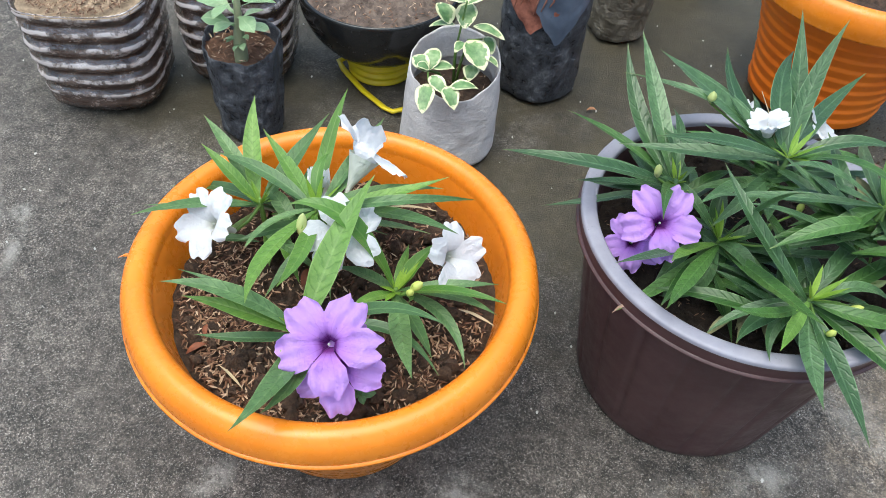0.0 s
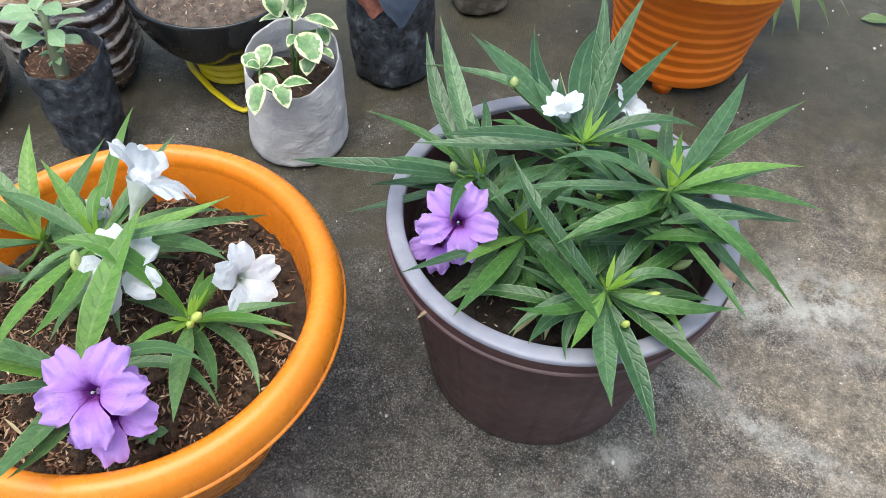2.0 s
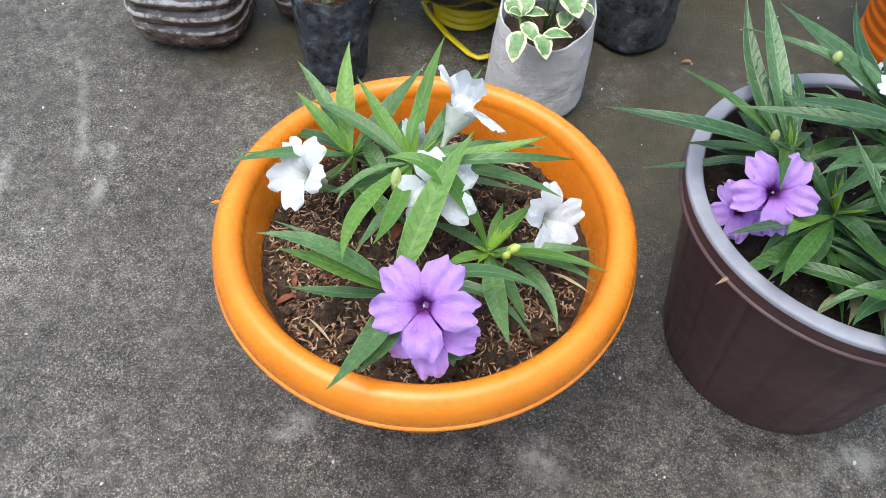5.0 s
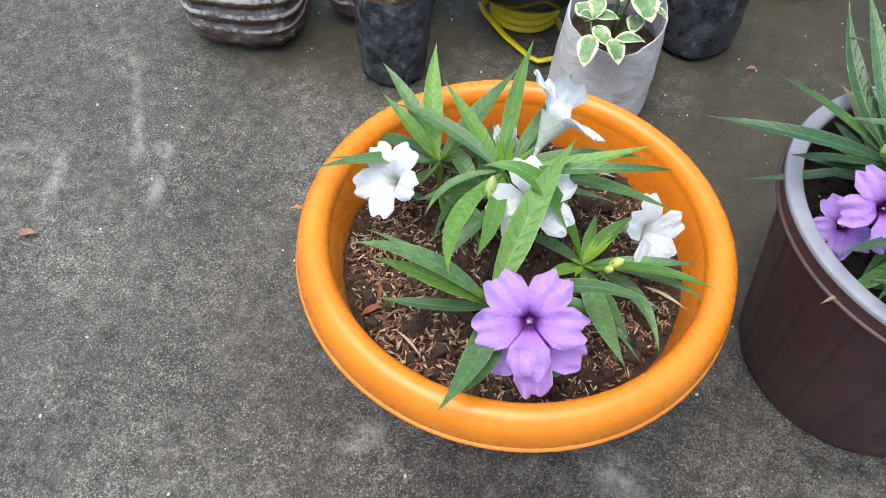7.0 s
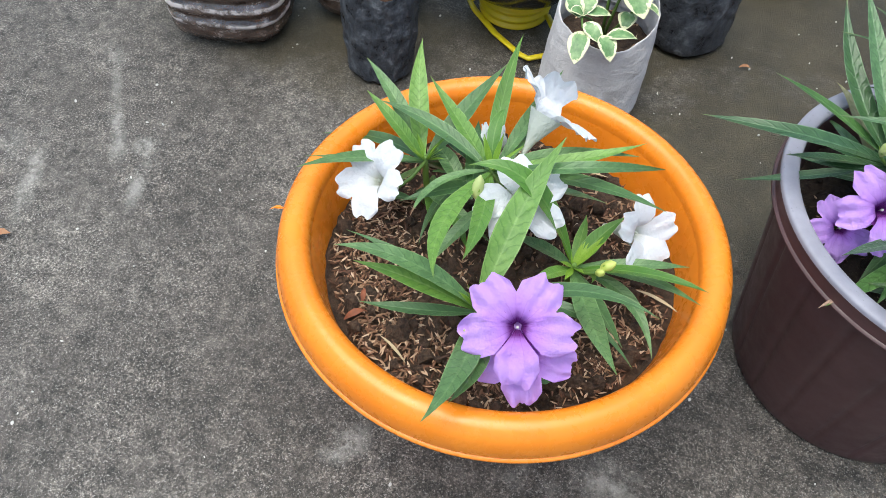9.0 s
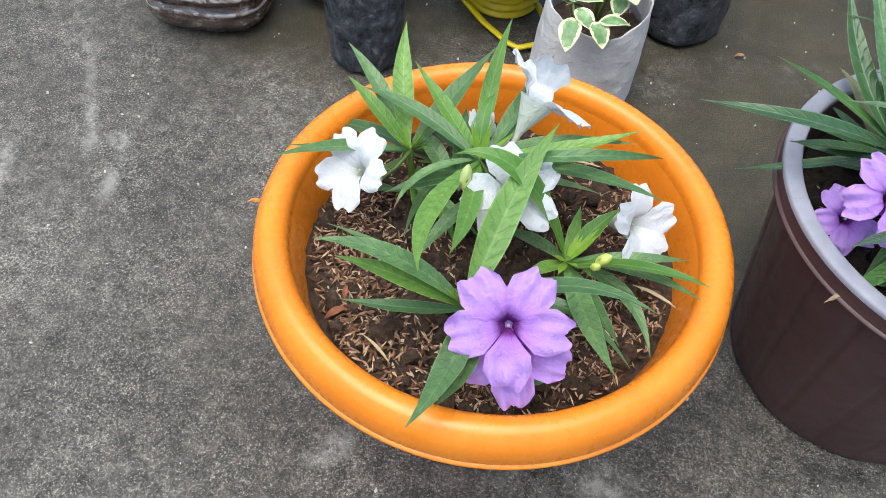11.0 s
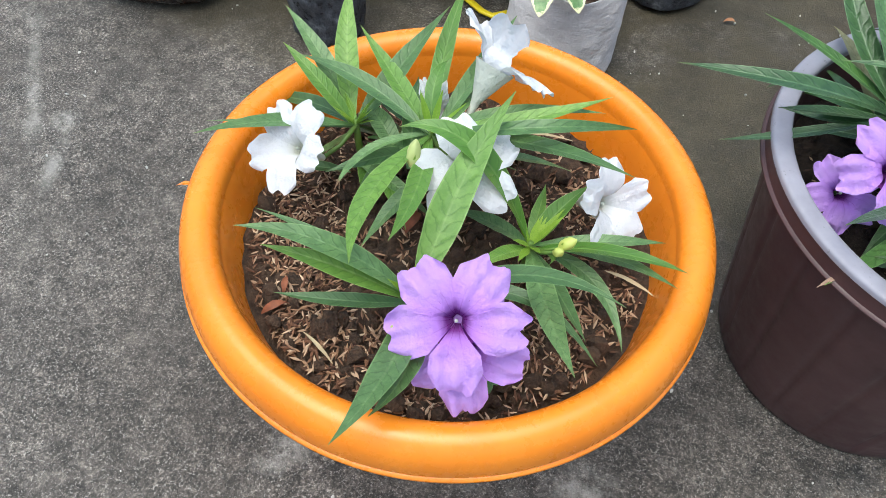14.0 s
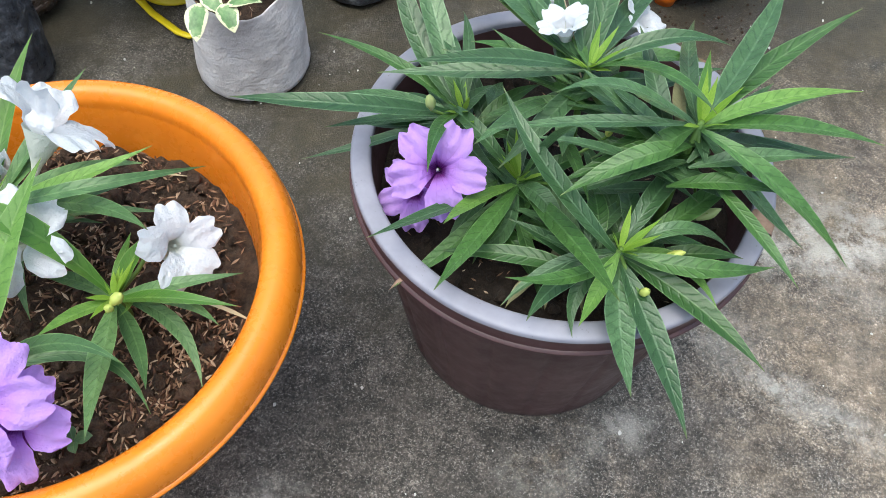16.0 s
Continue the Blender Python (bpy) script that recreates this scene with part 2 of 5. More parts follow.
def make_variegated():
    m, nt, b = material("variegated_leaf")
    uv = nt.nodes.new("ShaderNodeUVMap")
    sep = nt.nodes.new("ShaderNodeSeparateXYZ")
    nt.links.new(uv.outputs[0], sep.inputs[0])
    off = maths(nt, "ABSOLUTE", maths(nt, "SUBTRACT", sep.outputs[0], 0.5))
    far = maths(nt, "MAXIMUM", maths(nt, "MULTIPLY", off, 2.0), maths(nt, "ABSOLUTE", maths(nt, "MULTIPLY", maths(nt, "SUBTRACT", sep.outputs[1], 0.48), 1.9)))
    edge = ramp(nt, maths(nt, "ADD", far, maths(nt, "MULTIPLY", maths(nt, "SUBTRACT", noise_of(nt, 130.0, 3.0, 0.6), 0.5), 0.9)), (0.68, grey(0)), (0.76, grey(1)))
    green = ramp(nt, noise_of(nt, 90.0, 3.0, 0.6), (0.3, (0.070, 0.15, 0.045)), (0.5, (0.14, 0.25, 0.09)), (0.7, (0.27, 0.37, 0.16)))
    nt.links.new(mix(nt, edge, green, (0.62, 0.62, 0.37)), b.inputs["Base Color"])
    b.inputs["Roughness"].default_value = 0.4
    return m


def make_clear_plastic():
    """Scuffed clear plastic: see-through over the damp soil, sky sheen painted as pale bands on the ribs."""
    m, nt, b = material("clear_bottle_plastic")
    scuff = noise_of(nt, 42.0, 6.0, 0.72, stretch=(1.0, 1.0, 2.2))
    coord = nt.nodes.new("ShaderNodeTexCoord")
    sep = nt.nodes.new("ShaderNodeSeparateXYZ")
    nt.links.new(coord.outputs["Object"], sep.inputs[0])
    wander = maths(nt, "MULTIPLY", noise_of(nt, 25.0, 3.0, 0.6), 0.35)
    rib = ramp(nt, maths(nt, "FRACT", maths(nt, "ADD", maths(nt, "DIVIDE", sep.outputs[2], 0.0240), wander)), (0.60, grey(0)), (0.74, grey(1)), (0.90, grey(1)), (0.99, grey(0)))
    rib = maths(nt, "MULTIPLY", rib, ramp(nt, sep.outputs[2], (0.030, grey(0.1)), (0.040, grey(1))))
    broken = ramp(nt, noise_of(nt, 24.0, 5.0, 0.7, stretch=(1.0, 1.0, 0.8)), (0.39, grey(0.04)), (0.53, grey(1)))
    rib_sheen = maths(nt, "MULTIPLY", rib, broken)
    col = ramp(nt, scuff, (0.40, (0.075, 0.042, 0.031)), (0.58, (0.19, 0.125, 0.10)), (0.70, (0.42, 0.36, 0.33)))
    nt.links.new(mix(nt, maths(nt, "MULTIPLY", rib_sheen, 0.8), col, (0.70, 0.62, 0.60)), b.inputs["Base Color"])
    nt.links.new(ramp(nt, scuff, (0.4, grey(0.10)), (0.65, grey(0.32))), b.inputs["Roughness"])
    b.inputs["IOR"].default_value = 1.8
    b.inputs["Specular IOR Level"].default_value = 0.9
    bump(nt, b, noise_of(nt, 34.0, 4.0, 0.6, stretch=(1.0, 1.0, 1.4)), 0.5, 0.004)
    t = nt.nodes.new("ShaderNodeBsdfTransparent")
    t.inputs[0].default_value = (0.93, 0.92, 0.9, 1)
    ms = nt.nodes.new("ShaderNodeMixShader")
    nt.links.new(maths(nt, "MAXIMUM", rib_sheen, ramp(nt, scuff, (0.38, grey(0.35)), (0.58, grey(0.75)), (0.72, grey(0.95)))), ms.inputs[0])
    nt.links.new(t.outputs[0], ms.inputs[1])
    nt.links.new(b.outputs[0], ms.inputs[2])
    nt.links.new(ms.outputs[0], nt.nodes["Material Output"].inputs["Surface"])
    return m


def make_film():
    m, nt, b = material("dusty_crumpled_film")
    n = noise_of(nt, 36.0, 6.0, 0.7)
    nt.links.new(ramp(nt, n, (0.3, (0.055, 0.044, 0.032)), (0.55, (0.17, 0.145, 0.11)), (0.75, (0.34, 0.31, 0.26))), b.inputs["Base Color"])
    nt.links.new(ramp(nt, n, (0.3, grey(0.22)), (0.7, grey(0.55))), b.inputs["Roughness"])
    bump(nt, b, maths(nt, "ADD", n, noise_of(nt, 18.0, 4.0, 0.65, stretch=(1, 1, 2.2))), 1.0, 0.010)
    return m


def make_fabric():
    m, nt, b = material("grey_felt")
    n = noise_of(nt, 30.0, 6.0, 0.7)
    w = noise_of(nt, 420.0, 2.0, 0.7)
    col = ramp(nt, n, (0.3, (0.52, 0.48, 0.475)), (0.7, (0.71, 0.67, 0.67)))
    nt.links.new(mix(nt, ramp(nt, w, (0.4, grey(0)), (0.7, grey(0.35))), col, (0.42, 0.40, 0.40)), b.inputs["Base Color"])
    b.inputs["Roughness"].default_value = 0.95
    bump(nt, b, maths(nt, "ADD", maths(nt, "MULTIPLY", w, 0.16), noise_of(nt, 26.0, 5.0, 0.62, stretch=(1, 1, 1.6))), 0.7, 0.009)
    return m


def make_polybag():
    m, nt, b = material("black_polybag")
    n = noise_of(nt, 55.0, 6.0, 0.75)
    col = ramp(nt, n, (0.40, (0.020, 0.021, 0.027)), (0.54, (0.066, 0.070, 0.083)), (0.70, (0.22, 0.225, 0.245)))
    nt.links.new(col, b.inputs["Base Color"])
    nt.links.new(ramp(nt, n, (0.3, grey(0.2)), (0.7, grey(0.5))), b.inputs["Roughness"])
    bump(nt, b, maths(nt, "ADD", n, noise_of(nt, 26.0, 5.0, 0.7, stretch=(1, 1, 0.4))), 0.9, 0.008)
    return m


def make_husk():
    m, nt, b = material("rice_husk")
    g = nt.nodes.new("ShaderNodeNewGeometry")
    col = ramp(nt, g.outputs["Random Per Island"], (0.0, (0.050, 0.022, 0.013)), (0.35, (0.16, 0.074, 0.040)), (0.7, (0.33, 0.195, 0.115)), (1.0, (0.58, 0.43, 0.30)))
    nt.links.new(col, b.inputs["Base Color"])
    b.inputs["Roughness"].default_value = 0.75
    return m


CONCRETE = make_concrete()
ORANGE = make_plastic("orange_plastic", (0.76, 0.203, 0.012), (0.84, 0.254, 0.020), 0.27, 0.06, relief=0.03)
ORANGE_DUSTY = make_plastic("dusty_orange_plastic", (0.72, 0.138, 0.005), (0.82, 0.190, 0.009), 0.40, 0.25)
BROWN = make_plastic("brown_plastic", (0.058, 0.027, 0.027), (0.092, 0.045, 0.045), 0.42, 0.1, (0.12, 0.09, 0.08))
GREY_RIM = make_plastic("scuffed_grey_plastic", (0.21, 0.20, 0.24), (0.33, 0.32, 0.375), 0.48, 0.5, (0.1, 0.08, 0.08))
CHIPPED = make_plastic("torn_brown_edge", (0.17, 0.10, 0.065), (0.38, 0.25, 0.18), 0.8, 0.3, scuff_scale=60.0)
YELLOW = make_plastic("yellow_plastic", (0.62, 0.48, 0.008), (0.75, 0.60, 0.014), 0.4, 0.2)
BLACK = make_plastic("glossy_black_plastic", (0.008, 0.008, 0.008), (0.02, 0.02, 0.02), 0.18, 0.2, (0.15, 0.13, 0.1))
BLUE_FILM = make_plastic("blue_grey_film", (0.07, 0.09, 0.13), (0.16, 0.19, 0.25), 0.35, 0.2)
RED_SACK = make_plastic("torn_red_brown_sacking", (0.13, 0.036, 0.022), (0.46, 0.17, 0.11), 0.7, 0.3, scuff_scale=70.0)
DARK_SOIL = make_soil("damp_black_soil", (0.007, 0.0045, 0.0035), (0.05, 0.030, 0.019), 150.0)
CRUST_SOIL = make_soil("soil_with_white_crust", (0.018, 0.011, 0.009), (0.27, 0.20, 0.16), 60.0)
PALE_SOIL = make_soil("pale_husky_soil", (0.20, 0.14, 0.092), (0.62, 0.46, 0.31), 110.0)
BAG_SOIL = make_soil("reddish_husk_soil", (0.045, 0.022, 0.013), (0.23, 0.115, 0.066), 110.0)
SACK_STRAND = make_plastic("pinkish_sack_strand", (0.34, 0.12, 0.08), (0.55, 0.26, 0.18), 0.7, 0.2)
SOIL = make_soil("dark_potting_soil", (0.014, 0.008, 0.0055), (0.135, 0.080, 0.050), 120.0)
MIX_SOIL = make_soil("dry_husk_soil", (0.06, 0.036, 0.024), (0.27, 0.18, 0.12), 90.0)
JUG_SOIL = make_soil("damp_soil_behind_plastic", (0.030, 0.015, 0.010), (0.15, 0.078, 0.052), 40.0)
HUSK = make_husk()
LEAF = make_leaf("ruellia_leaf_dark", (0.048, 0.115, 0.036), (0.18, 0.31, 0.115), (0.27, 0.42, 0.17), 0.34)
LEAF_LIGHT = make_leaf("ruellia_leaf_fresh", (0.075, 0.185, 0.028), (0.22, 0.39, 0.075), (0.33, 0.48, 0.15), 0.38)
LEAF_BUSH = make_leaf("ruellia_leaf_bluish", (0.022, 0.062, 0.019), (0.110, 0.205, 0.080), (0.22, 0.34, 0.18), 0.32, 0.15)
LEAF_DEEP = make_leaf("ruellia_leaf_deep", (0.024, 0.072, 0.013), (0.105, 0.220, 0.052), (0.2, 0.33, 0.12), 0.36, 0.15)
LEAF_YOUNG = make_leaf("ruellia_leaf_young", (0.17, 0.32, 0.03), (0.36, 0.52, 0.07), (0.4, 0.52, 0.12))
LEAF_DRY = make_leaf("withered_leaf", (0.15, 0.14, 0.06), (0.34, 0.33, 0.18), (0.25, 0.2, 0.1), 0.7, 0.15)
STEM = make_plastic("green_stem", (0.07, 0.14, 0.025), (0.16, 0.26, 0.05), 0.5, 0.1)
PALE_STEM = make_plastic("pale_thick_stem", (0.17, 0.19, 0.10), (0.30, 0.32, 0.19), 0.6, 0.2)
BUD = make_plastic("pale_green_bud", (0.35, 0.42, 0.12), (0.55, 0.58, 0.28), 0.5, 0.05)
PURPLE = make_petal("purple_petal", (0.60, 0.36, 0.83), (0.16, 0.006, 0.19), (0.33, 0.11, 0.60), (0.50, 0.21, 0.76), heart_reach=0.23)
WHITE = make_petal("white_petal", (0.80, 0.80, 0.84), (0.66, 0.68, 0.58), (0.60, 0.60, 0.70), (0.82, 0.82, 0.85), heart_reach=0.15, relief=0.9)
VARIEGATED = make_variegated()
SUCCULENT = make_leaf("adenium_leaf", (0.17, 0.29, 0.13), (0.37, 0.50, 0.28), (0.42, 0.54, 0.32), 0.3, 0.12)
STRAP = make_leaf("pale_strap_leaf", (0.10, 0.17, 0.05), (0.26, 0.33, 0.13), (0.4, 0.45, 0.25))
CLEAR = make_clear_plastic()
FABRIC = make_fabric()
DUSTY_FILM = make_film()
POLYBAG = make_polybag()
DRY_LEAF = make_plastic("dry_brown_leaf", (0.25, 0.11, 0.05), (0.42, 0.22, 0.11), 0.7, 0.2, scuff_scale=90.0)
PEBBLE = make_plastic("pale_grit", (0.4, 0.38, 0.35), (0.7, 0.68, 0.64), 0.8, 0.2)


# ---- building helpers ----
def part(name, bm, mat, parent, label="", place=None, smooth=True):
    me = bpy.data.meshes.new(name)
    bm.normal_update()
    bm.to_mesh(me)
    bm.free()
    me.materials.append(mat)
    if smooth:
        me.polygons.foreach_set("use_smooth", [True] * len(me.polygons))
    ob = new(name, me)
    ob.parent = parent
    if place is not None:
        ob.matrix_local = place
    if label:
        tagged(ob, label)
    return ob


def thing(name, x, y, z, label, category, group="", kind=""):
    ob = new(name)
    ob.empty_display_size = 0.02
    ob.location = (x, y, z)
    return tagged(ob, label, category, group, kind)


def lathe(profile, segments=96, warp=None, arc=None):
    """Turn (radius, height) pairs round z. warp(angle, r, z) may shift r."""
    bm = bmesh.new()
    a0, a1 = arc if arc else (0, 2 * math.pi)
    count = segments if arc is None else segments + 1
    rings = []
    for r, z in profile:
        ring = []
        for i in range(count):
            a = a0 + (a1 - a0) * i / segments
            rr = warp(a, r, z) if warp else r
            ring.append(bm.verts.new((rr * math.cos(a), rr * math.sin(a), z)))
        rings.append(ring)
    for p, q in zip(rings, rings[1:]):
        for i in range(segments):
            j = (i + 1) % count
            bm.faces.new((p[i], p[j], q[j], q[i]))
    return bm


def round_profile(points, steps=5):
    """Smooth a profile of (radius, height) pairs by Catmull-Rom."""
    out = []
    n = len(points)
    for i in range(n - 1):
        p0, p1, p2, p3 = (Vector(points[max(0, min(n - 1, i + k))]) for k in (-1, 0, 1, 2))
        for s in range(steps):
            t = s / steps
            out.append(tuple(0.5 * (2 * p1 + (p2 - p0) * t + (2 * p0 - 5 * p1 + 4 * p2 - p3) * t * t + (3 * p1 - p0 - 3 * p2 + p3) * t ** 3)))
    out.append(tuple(points[-1]))
    return out


def tube(points, radii, sides=8, flat=1.0):
    bm = bmesh.new()
    pts = [Vector(p) for p in points]
    rings = []
    for i, p in enumerate(pts):
        d = (pts[min(i + 1, len(pts) - 1)] - pts[max(i - 1, 0)]).normalized()
        a = d.cross(Vector((0.13, 0.21, 0.97)))
        a = a.normalized() if a.length > 1e-4 else Vector((1, 0, 0))
        b = d.cross(a)
        r = radii[i] if isinstance(radii, (list, tuple)) else radii
        rings.append([bm.verts.new(p + r * (math.cos(2 * math.pi * k / sides) * a + flat * math.sin(2 * math.pi * k / sides) * b)) for k in range(sides)])
    for p, q in zip(rings, rings[1:]):
        for k in range(sides):
            bm.faces.new((p[k], p[(k + 1) % sides], q[(k + 1) % sides], q[k]))
    bm.faces.new(rings[0][::-1])
    bm.faces.new(rings[-1])
    return bm


def soil_disc(radius, rough, rings=26, spokes=72, dome=0.0, seed=0.0, warp=None):
    bm = bmesh.new()
    def h(x, y):
        return rough * (noise.noise((x * 60 + seed, y * 60, 1.7)) + 0.9 * noise.noise((x * 160, y * 160 + seed, 4.1)) + 0.5 * noise.noise((x * 22, y * 22, seed)))
    mid = bm.verts.new((0, 0, dome + h(0, 0)))
    last = None
    for i in range(1, rings + 1):
        ring = []
        for k in range(spokes):
            a = 2 * math.pi * k / spokes
            r = radius * i / rings * (warp(a) if warp else 1)
            x, y = r * math.cos(a), r * math.sin(a)
            ring.append(bm.verts.new((x, y, dome * (1 - (i / rings) ** 2) + h(x, y))))
        for k in range(spokes):
            j = (k + 1) % spokes
            if last:
                bm.faces.new((last[k], last[j], ring[j], ring[k]))
            else:
                bm.faces.new((mid, ring[k], ring[j]))
        last = ring
    return bm


def clods(radius, count, seed, biggest=0.005):
    """Crumbs of soil lying on a disc, joined in one mesh."""
    rnd = random.Random(seed)
    bm = bmesh.new()
    for _ in range(count):
        a, r = rnd.uniform(0, 2 * math.pi), radius * math.sqrt(rnd.random())
        size = 0.0012 + biggest * rnd.random() ** 3
        got = bmesh.ops.create_icosphere(bm, subdivisions=1, radius=size, matrix=pose(r * math.cos(a), r * math.sin(a), size * 0.5, rnd.uniform(0, 360), rnd.uniform(0, 360), 0))
        for v in got["verts"]:
            v.co += Vector((rnd.uniform(-1, 1), rnd.uniform(-1, 1), rnd.uniform(-1, 1))) * size * 0.3
    return bm


def husks(radius, count, seed, size=0.0085, avoid=0.0, thin=0.0):
    """Loose rice husks lying on a soil disc, joined in one mesh."""
    rnd = random.Random(seed)
    verts, faces = [], []
    while len(faces) < count * 6:
        r, a = radius * math.sqrt(rnd.random()), rnd.uniform(0, 2 * math.pi)
        if rnd.random() < thin * min(1.0, max(0.0, (r * math.sin(a) + 0.6 * radius) / radius)):
            continue
        if rnd.random() < avoid * (0.5 + noise.noise((r * math.cos(a) * 16 + seed, r * math.sin(a) * 16, 0.3))):
            continue
        m = pose(r * math.cos(a), r * math.sin(a), rnd.uniform(0.001, 0.005), rnd.gauss(0, 24), rnd.gauss(0, 24), rnd.uniform(0, 360))
        ln, w, t = size * rnd.uniform(0.6, 1.15) / 2, size * rnd.uniform(0.065, 0.125), size * 0.09
        base = len(verts)
        for p in ((-ln, 0, 0), (-ln * 0.2, -w, 0), (ln * 0.3, -w * 0.9, 0), (ln, 0, 0), (ln * 0.3, w * 0.9, 0), (-ln * 0.2, w, 0), (-ln * 0.2, 0, t), (ln * 0.3, 0, t)):
            verts.append(tuple(m @ Vector(p)))
        for f in ((0, 1, 6), (1, 2, 7, 6), (2, 3, 7), (3, 4, 7), (4, 5, 6, 7), (5, 0, 6)):
            faces.append(tuple(base + i for i in f))
    bm = bmesh.new()
    vs = [bm.verts.new(v) for v in verts]
    for f in faces:
        bm.faces.new([vs[i] for i in f])
    return bm


def blade(azimuth, reach, rise, arch, width, twist=0.0, start=(0, 0, 0), seed=0.0, fold=0.26, steps=14, belly=0.82, across=4, stalk=0.12, ripple=0.07, bow=None, blunt=1.12):
    """A leaf blade from start to a tip: bowed lengthwise, keeled along the midrib, quilted by its veins."""
    bm = bmesh.new()
    uvl = bm.loops.layers.uv.new("UVMap")
    h = Vector((math.cos(radians(azimuth)), math.sin(radians(azimuth)), 0))
    p0 = Vector(start)
    p2 = h * reach + Vector((0, 0, rise))
    side0 = Vector((-h.y, h.x, 0))
    if bow is None:
        bow = 0.02 * reach * noise.noise((seed * 3.1, 0.5, 0.2))
    p1 = (p0 + p2) / 2 + Vector((0, 0, arch * 2)) + side0 * (bow * 2)
    grid = []
    for i in range(steps + 1):
        s = i / steps
        p = (1 - s) ** 2 * p0 + 2 * s * (1 - s) * p1 + s * s * p2
        d = (2 * (1 - s) * (p1 - p0) + 2 * s * (p2 - p1)).normalized()
        side = side0 - d * side0.dot(d)
        side.normalize()
        q = Matrix.Rotation(radians(twist + 14 * noise.noise((seed, s * 1.5, 0.7))), 3, d)
        side = q @ side
        up = side.cross(d) * -1 if side.cross(d).z < 0 else side.cross(d)
        full = math.sin(math.pi * min(1.0, max(s, stalk) ** belly)) ** blunt
        w = width / 2 * max(0.02, full if s >= stalk else 0.14 + (full - 0.14) * s / stalk)
        row = []
        for k in range(across + 1):
            u = 2 * k / across - 1
            edge = 1 + ripple * noise.noise((s * 9 + seed * 5, u * 2, 3.3))
            lift = fold * abs(u) * w + ripple * width * (0.35 * noise.noise((s * 11 + seed * 7, u * 1.5 + seed, 0)))
            row.append((bm.verts.new(p + side * (u * w * edge) + up * lift), k / across, s))
        grid.append(row)
    for a, b in zip(grid, grid[1:]):
        for k in range(across):
            quad = (a[k], a[k + 1], b[k + 1], b[k])
            f = bm.faces.new([v[0] for v in quad])
            for loop, v in zip(f.loops, quad):
                loop[uvl].uv = (v[1], v[2])
    return bm


def petal_mesh(length, width, seed, flare=1.0, cup=0.25, crinkle=1.0, bend=0.0):
    """One lobe of a trumpet flower: narrow at the throat, broad, crinkled and notched at the end; lies along +x."""
    bm = bmesh.new()
    uvl = bm.loops.layers.uv.new("UVMap")
    grid = []
    n, m = 16, 18
    for i in range(n + 1):
        s = i / n
        reach = 0.0016 + length * s
        half = min(0.75 * reach, width / 2 * (0.82 + 0.18 * min(1.0, s / 0.78)))
        if s > 0.8:
            half *= 1 - 0.14 * ((s - 0.8) / 0.2) ** 2
        row = []
        for k in range(m + 1):
            u = 2 * k / m - 1
            ruffle = crinkle * (0.09 * noise.noise((u * 1.8, seed, 2.0)) + 0.030 * noise.noise((u * 6.0, seed, 5.0))) * s ** 3
            x = 0.0016 + length * s * (1 - 0.06 * s * s * u * u - 0.20 * s * s * u ** 6 - 0.10 * math.exp(-(u * 3.2) ** 2) * s ** 4 + ruffle)
            z = -0.020 * math.exp(-s * 10) + flare * length * (0.14 * s - 0.26 * s * s) + cup * u * u * half * 0.5 * (1 - s)
            z += crinkle * (0.12 * length * s * noise.noise((s * 3.2 + seed, u * 1.6, seed)) + 0.06 * length * s * s * math.sin(u * 8.5 + seed * 3) + 0.03 * length * s * noise.noise((s * 9, u * 6, seed)))
            wide = half
            if s > 0.16:
                x0, z0, t = 0.0016 + length * 0.16, -0.004, radians(bend) * min(1.0, (s - 0.16) / 0.25)
                x, z = x0 + (x - x0) * math.cos(t) + (z - z0) * math.sin(t), z0 - (x - x0) * math.sin(t) + (z - z0) * math.cos(t)
                wide = min(half, 0.8 * abs(x) + 0.002) if bend < -30 else half
            row.append((bm.verts.new((x, u * wide, z)), k / m, s))
        grid.append(row)
    for a, b in zip(grid, grid[1:]):
        for k in range(m):
            quad = (a[k], a[k + 1], b[k + 1], b[k])
            f = bm.faces.new([v[0] for v in quad])
            for loop, v in zip(f.loops, quad):
                loop[uvl].uv = (v[1], v[2])
    return bm


